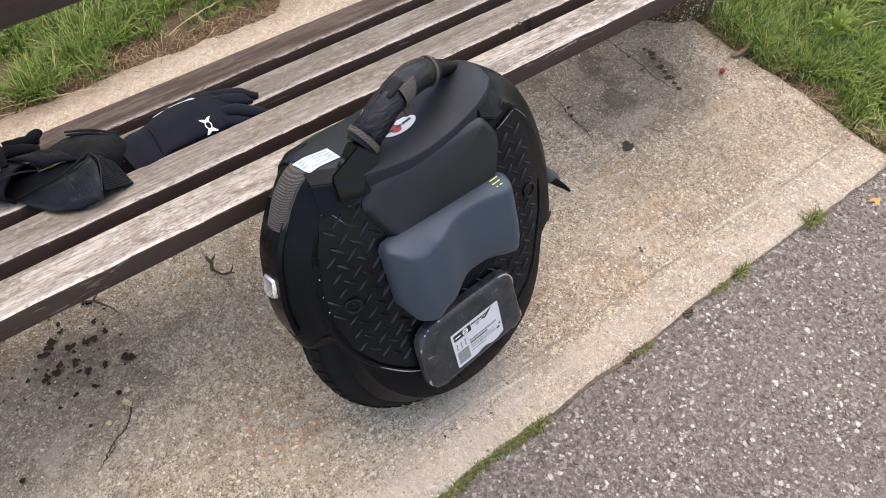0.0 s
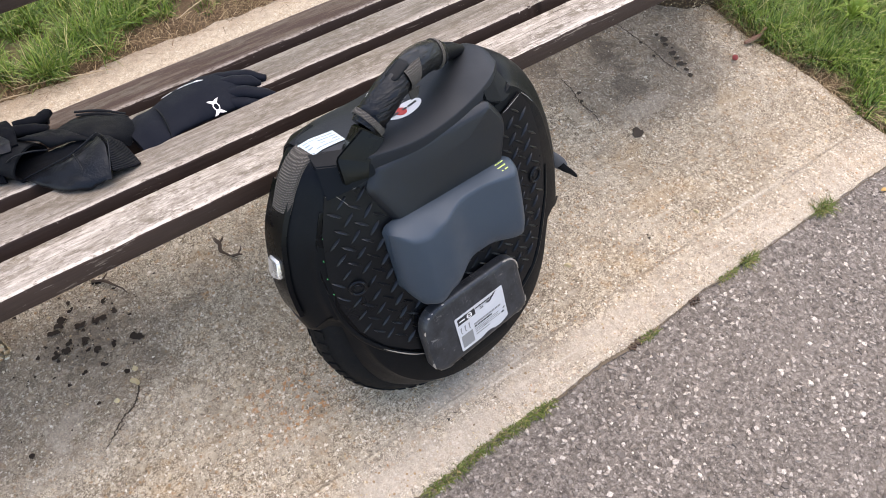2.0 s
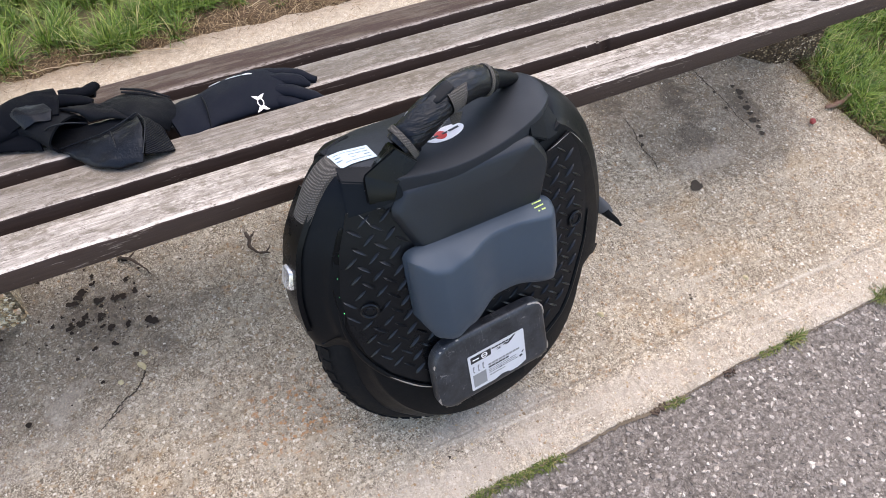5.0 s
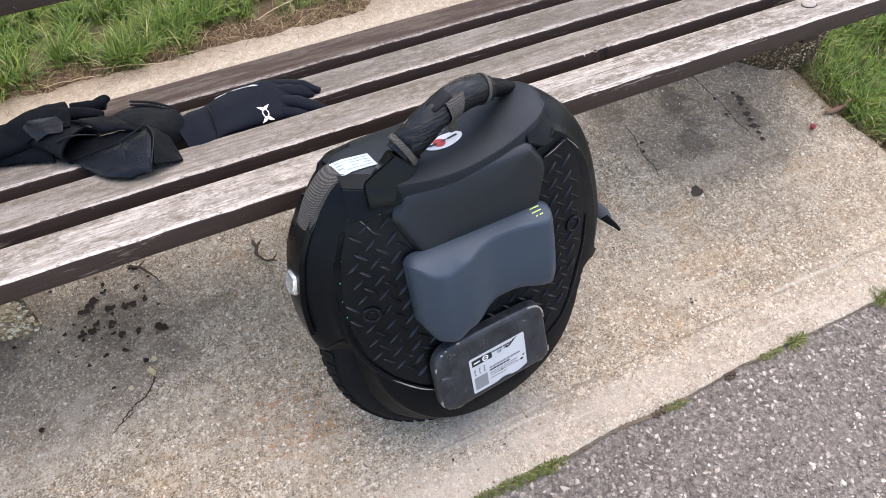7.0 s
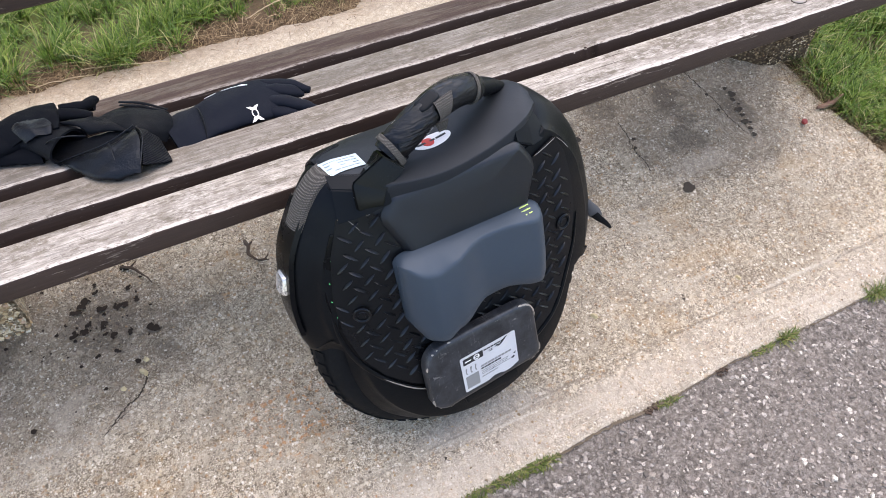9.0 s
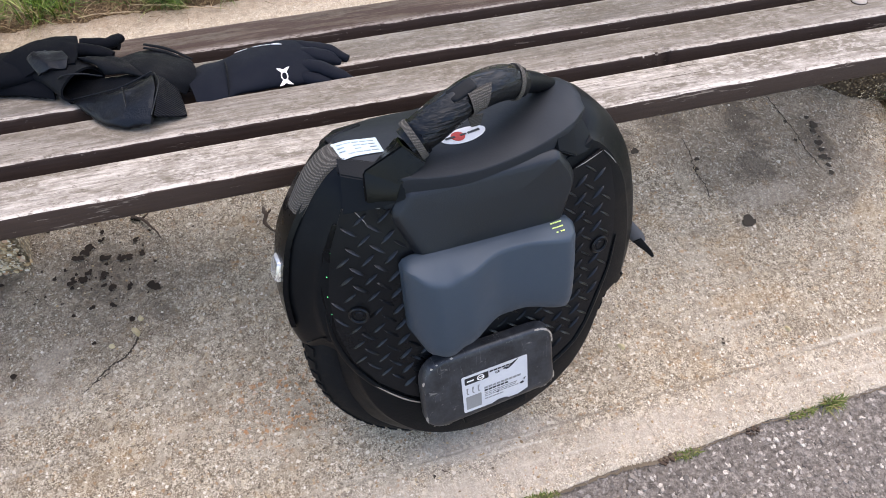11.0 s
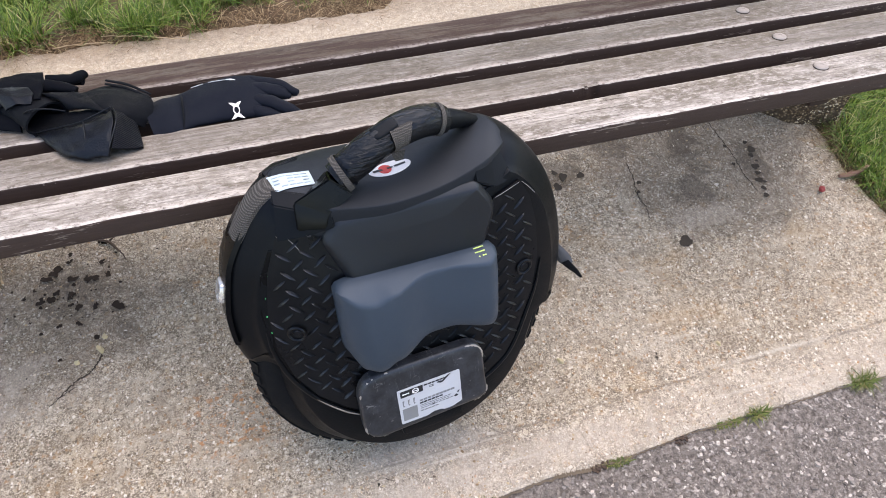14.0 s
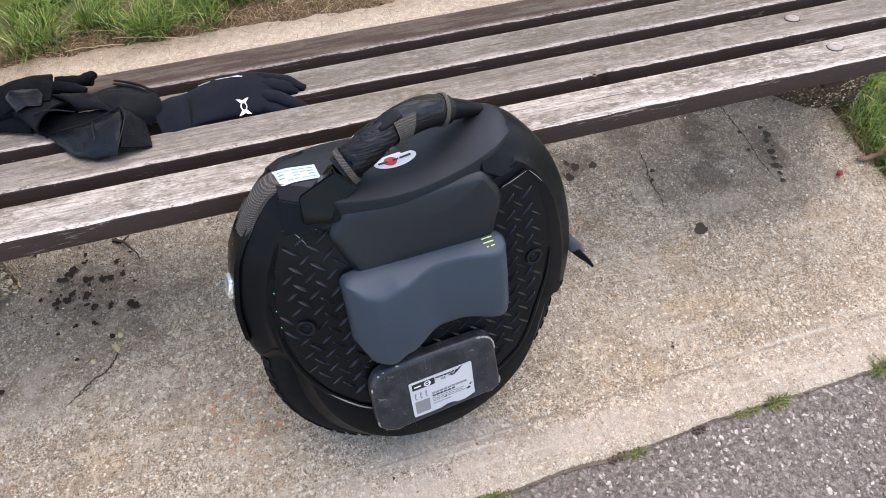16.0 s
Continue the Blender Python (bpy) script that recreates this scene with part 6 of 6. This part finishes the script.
SCRAP = plain("pale_scrap", (0.58, 0.54, 0.47), 0.8)
STONE = plain("yellow_stone", (0.5, 0.42, 0.26), 0.7, var=0.3)
for x, y, r, mat, lab in ((-0.119, 0.796, 0.0125, STONE, "pale yellow pebble on the concrete"), (-0.112, 0.822, 0.006, STONE, "small pale pebble on the concrete"), (-0.16, 0.778, 0.006, STONE, "small pale pebble on the concrete"), (1.414, 0.811, 0.0095, BERRY, "red berry on the concrete"), (1.189, 0.883, 0.0048, SCRAP, "white scrap on the concrete"), (1.0, 0.52, 0.006, STONE, "small pale pebble on the concrete"), (0.69, 0.56, 0.009, STONE, "small pale pebble on the concrete")):
    bm = bmesh.new()
    if mat is BERRY:
        bmesh.ops.create_icosphere(bm, subdivisions=3, radius=r * 0.72)
        for v in bm.verts:
            v.co += v.normal * 0.0012 * noise.noise(v.co * 220) + Vector((0, 0, r * 0.7))
    else:
        stone(bm, 0, 0, 0.001, r, rr, 0.6, 9, 0.5)
        bmesh.ops.bevel(bm, geom=list(bm.edges), offset=r * 0.12, segments=2, affect="EDGES")
    o = obj("berry" if mat is BERRY else "paper_scrap" if mat is SCRAP else "pebble", bm, mat, smooth=60)
    o.location = (x, y, 0.0015)
    tagged(o, lab, "berry" if mat is BERRY else "scrap" if mat is SCRAP else "pebble")


def twig(pts, radii, mat, label):
    bm = bmesh.new()
    tube(bm, pts, [r * 0.72 for r in radii], 8, len(pts) * 10)
    if radii[0] > 0.0025:
        p = Vector(pts[1])
        tube(bm, [p, p + Vector((0.008, 0.004, 0.003)), p + Vector((0.013, 0.011, 0.004))], [radii[1] * 0.5, radii[1] * 0.4, 0.0006], 6, 10)
    wrinkle(bm, 0.0022, 70)
    wrinkle(bm, 0.0009, 260)
    return tagged(obj("twig", bm, mat, smooth=60), label, "twig")


twig([(0.128, 1.004, 0.012), (0.131, 0.985, 0.016), (0.127, 0.968, 0.009), (0.142, 0.95, 0.006)], [0.004, 0.005, 0.0045, 0.002], BARK, "short brown twig under the bench")
twig([(0.142, 0.952, 0.005), (0.152, 0.948, 0.005), (0.16, 0.942, 0.004)], [0.003, 0.003, 0.001], BARK, "broken twig end under the bench")
twig([(-0.115, 1.045, 0.006), (-0.095, 1.035, 0.007), (-0.075, 1.005, 0.006), (-0.065, 0.985, 0.004)], [0.004, 0.004, 0.0025, 0.0015], BARK, "thin dark twig under the bench")
twig([(1.476, 0.838, 0.006), (1.497, 0.833, 0.009), (1.527, 0.836, 0.009), (1.56, 0.847, 0.01)], [0.005, 0.0075, 0.0068, 0.0045], REDTWIG, "reddish-brown twig at the grass edge")
twig([(1.555, 0.72, 0.004), (1.575, 0.70, 0.006), (1.6, 0.67, 0.006)], [0.003, 0.0035, 0.002], BARK, "thin twig at the grass edge")
DRY = plain("dry_stalk", (0.42, 0.33, 0.22), 0.75, var=0.2)
twig([(-0.09, 1.675, 0.006), (-0.02, 1.66, 0.008), (0.06, 1.635, 0.008), (0.14, 1.612, 0.005)], [0.0012, 0.0017, 0.0016, 0.001], DRY, "dry pale grass stalk behind the bench")
twig([(0.33, 1.70, 0.008), (0.42, 1.735, 0.012), (0.52, 1.76, 0.012), (0.6, 1.80, 0.008)], [0.0014, 0.002, 0.0018, 0.0012], DRY, "dry pale grass stalk behind the bench")
twig([(-0.2, 1.655, 0.007), (-0.13, 1.652, 0.008), (-0.06, 1.645, 0.005)], [0.0012, 0.0018, 0.001], DRY, "dry pale grass stalk behind the bench")
twig([(0.66, 1.745, 0.004), (0.7, 1.735, 0.006), (0.745, 1.725, 0.005)], [0.0018, 0.0022, 0.0015], BARK, "thin dark twig behind the bench")
twig([(0.8, 1.66, 0.003), (0.815, 1.662, 0.003), (0.832, 1.665, 0.003)], [0.001, 0.0013, 0.001], BARK, "short dark twig behind the bench")
twig([(0.325, 0.43, 0.002), (0.33, 0.425, 0.002), (0.337, 0.423, 0.002)], [0.0008, 0.001, 0.0008], BARK, "tiny twig on the concrete")

# small dry leaf on the asphalt
bm = bmesh.new()
lf = [(math.cos(a) * 0.018 * (0.6 + 0.4 * math.cos(3 * a)), math.sin(a) * 0.011) for a in (2 * math.pi * i / 18 for i in range(18))]
top = [bm.verts.new((x, y, 0.002 + 0.003 * noise.noise((x * 90, y * 90, 1)))) for x, y in lf]
bot = [bm.verts.new((x, y, v.co.z - 0.0006)) for (x, y), v in zip(lf, top)]
bm.faces.new(top), bm.faces.new(bot)
for i in range(18):
    bm.faces.new((top[i], top[(i + 1) % 18], bot[(i + 1) % 18], bot[i]))
o = tagged(obj("leaf", bm, plain("dry_leaf", (0.4, 0.25, 0.08), 0.7, var=0.3)), "small dry yellow leaf on the asphalt", "leaf")
o.location = (1.385, 0.335, -0.004)


# ---- plants ----
def blade(bm, x, y, z, h, w, lean, turn, rr, seg=3):
    """One curved grass blade."""
    dx, dy = math.cos(turn), math.sin(turn)
    px, py = -dy, dx
    prev = None
    for i in range(seg + 1):
        f = i / seg
        o = lean * f * f * h
        zz = z + h * f * (1 - 0.35 * lean * f)
        ww = w * (1 - f ** 1.6) if i < seg else 0.0
        cx, cy = x + dx * o, y + dy * o
        if i == seg:
            bm.faces.new((prev[0], prev[1], bm.verts.new((cx, cy, zz))))
            break
        cur = (bm.verts.new((cx - px * ww, cy - py * ww, zz)), bm.verts.new((cx + px * ww, cy + py * ww, zz + 0.0004)))
        if prev:
            bm.faces.new((prev[0], prev[1], cur[1], cur[0]))
        prev = cur


def lawn(name, spots, label, mat, rr, hmul=1.0):
    bm = bmesh.new()
    for x, y, h, n, spread in spots:
        t0 = rr.uniform(0, 6.28)
        for i in range(n):
            a = rr.uniform(0, 6.28)
            d = spread * math.sqrt(rr.random())
            turn = a + rr.gauss(0, 0.7)
            blade(bm, x + d * math.cos(a), y + d * math.sin(a), -0.02, h * rr.uniform(0.55, 1.15) * hmul, rr.uniform(0.0009, 0.0019), rr.uniform(0.2, 1.3), turn, rr)
    return tagged(obj(name, bm, mat), label, "grass", kind="stuff")


rr = random.Random(77)
spots = []
for i in range(900):
    x, y = rr.uniform(-1.0, 0.75), 1.63 + 0.75 * rr.random() ** 1.3
    if y < slab_back(x) + 0.045 + 0.05 * noise.noise((x * 5, 2.0, 0)) + (0.07 if 0.15 < x < 0.62 else 0.0) * (0.6 + noise.noise((x * 9, 5, 0))):
        continue
    tall = 0.6 + 0.7 * max(0, noise.noise((x * 4, y * 4, 2.0)) + 0.4)
    if noise.noise((x * 9, y * 9, 4.0)) < -0.27:
        continue
    spots.append((x, y, 0.072 * tall, rr.randint(26, 48), rr.uniform(0.014, 0.03)))
for x, y in ((-0.02, 1.695), (0.03, 1.71), (-0.3, 1.70), (-0.25, 1.715), (0.1, 1.76), (0.13, 1.79), (-0.15, 1.76), (0.2, 1.84)):
    spots.append((x, y, 0.105, 70, 0.034))
lawn("grass", spots, "tufted green grass behind the bench", GRASS, rr)
spots = []
for i in range(1500):
    x, y = 1.5 + 1.1 * rr.random() ** 1.2, rr.uniform(0.2, 1.9)
    if x < slab_right(y) + 0.03 + 0.04 * noise.noise((y * 7, 8.0, 0)) or (x < 1.6 and 0.97 < y) or y < kerb_y(x) + 0.03:
        continue
    spots.append((x, y, 0.075 * (0.7 + 0.8 * max(0, noise.noise((x * 5, y * 5, 7.0)) + 0.35)), rr.randint(22, 38), rr.uniform(0.018, 0.035)))
lawn("grass", spots, "lush green grass beside the slab", GRASS, rr)
spots = []
for i in range(9000):
    x, y = rr.gauss(0.6, 2.0), 0.45 + abs(rr.gauss(0, 1.9))
    if (-1.75 < x < 2.45 and y < 2.2) or y < kerb_y(x) + 0.1:
        continue
    spots.append((x, y, 0.08, 16, 0.055))
lawn("grass", spots, "rough lawn further off", GRASS, rr)
# dead grass along the lawn's rim
spots = []
for i in range(900):
    if rr.random() < 0.75:
        x = rr.uniform(-0.9, 0.75)
        y = slab_back(x) + rr.triangular(-0.045, 0.14, 0.03)
    else:
        y = rr.uniform(0.35, 1.3)
        x = slab_right(y) + rr.uniform(-0.01, 0.05)
    spots.append((x, y, 0.035, rr.randint(8, 14), 0.03))
bm = bmesh.new()
for x, y, h, n, sp in spots:
    for i in range(n):
        a = rr.uniform(0, 6.28)
        blade(bm, x + rr.gauss(0, sp / 2), y + rr.gauss(0, sp / 2), -0.012, h * rr.uniform(0.3, 1.0), rr.uniform(0.0006, 0.0014), rr.uniform(1.2, 2.6), a, rr)
tagged(obj("dead_grass", bm, STRAW), "matted dry grass and roots along the lawn edge", "dead grass", kind="stuff")


def tuft(x, y, h, n, spread, label, mat=WEEDG, group="weeds along the kerb"):
    bm = bmesh.new()
    for i in range(int(n * 1.5)):
        a = rr.uniform(0, 6.28)
        d = spread * rr.random()
        blade(bm, d * math.cos(a) * 1.5, d * math.sin(a) * 0.6, -0.006, h * rr.uniform(0.35, 1.0), rr.uniform(0.0007, 0.0017), rr.uniform(0.6, 1.9), a + rr.gauss(0, 1.2), rr)
    o = tagged(obj("grass_tuft", bm, mat), label, "weed", group)
    o.location = (x, y, 0)


for x, h, n, sp in ((1.004, 0.022, 90, 0.014), (0.95, 0.012, 60, 0.014), (0.925, 0.01, 40, 0.012), (0.72, 0.013, 60, 0.014), (0.70, 0.01, 30, 0.01), (0.47, 0.012, 70, 0.016), (0.445, 0.014, 80, 0.018), (0.415, 0.012, 70, 0.016), (0.385, 0.014, 80, 0.018), (0.35, 0.013, 70, 0.016), (0.315, 0.014, 80, 0.018), (0.275, 0.015, 80, 0.02), (0.23, 0.016, 90, 0.02), (1.235, 0.032, 110, 0.02)):
    tuft(x, kerb_y(x) - 0.004, h * 0.75, n, sp, "small green weed tuft in the joint of kerb and path")
DEBRIS = plain("rotten_leaf", (0.07, 0.045, 0.03), 0.9, var=0.4)
for x in (0.842, 0.852, 0.675, 0.69):
    bm = bmesh.new()
    for q in range(10):
        stone(bm, rr.gauss(0, 0.007), rr.gauss(0, 0.003), 0.0, rr.uniform(0.002, 0.0045), rr, 0.6, 6)
    o = tagged(obj("debris", bm, DEBRIS), "brown rotten leaf bits in the kerb joint", "debris", "debris along the kerb")
    o.location = (x, kerb_y(x) - 0.006, -0.004)

# soil in the joint between slab and path
SOILJ = plain("joint_soil", (0.13, 0.105, 0.078), 0.95, var=0.5, spec=0.1, grain=300, dist=0.002)
for q, (x0, x1, w) in enumerate(((0.1, 0.62, 0.005), (0.6, 0.75, 0.009), (0.74, 1.02, 0.003), (1.0, 1.5, 0.003))):
    ribbon("joint_soil", [(x0 + (x1 - x0) * i / 9, kerb_y(x0 + (x1 - x0) * i / 9) - 0.003) for i in range(10)], w, SOILJ, "dark soil in the joint along the kerb", "soil", z=-0.0035, seed=60 + q)

# weed rosette in the lawn
weed = thing("weed", "pale green leafy weed rosette in the lawn", "weed", m=pose(1.725, 0.735, 0.012))
LEAFG = plain("weed_leaf", (0.2, 0.3, 0.06), 0.5, var=0.25, grain=200, dist=0.001)
for i in range(17):
    a = i * 2.4
    bm = bmesh.new()
    L, w = 0.066 - 0.0022 * i, 0.0075
    row = []
    for j in range(14):
        f = j / 13
        ww = w * math.sin(math.pi * (0.08 + 0.92 * f) ** 0.8) * (0.72 + 0.34 * math.cos(j * 3.1)) * (1 + 0.25 * noise.noise((i, j * 0.7, 0)))
        zz = 0.02 + 0.045 * math.sin(f * 2.2) * (0.6 + 0.06 * i)
        row.append([bm.verts.new((L * f, -ww, zz + 0.004)), bm.verts.new((L * f, 0, zz)), bm.verts.new((L * f, ww, zz + 0.004))])
    for p, q in zip(row, row[1:]):
        bm.faces.new((p[0], p[1], q[1], q[0])), bm.faces.new((p[1], p[2], q[2], q[1]))
    o = part("leaf", bm, LEAFG, weed)
    o.matrix_local = pose(0, 0, 0, 0, 0, math.degrees(a))
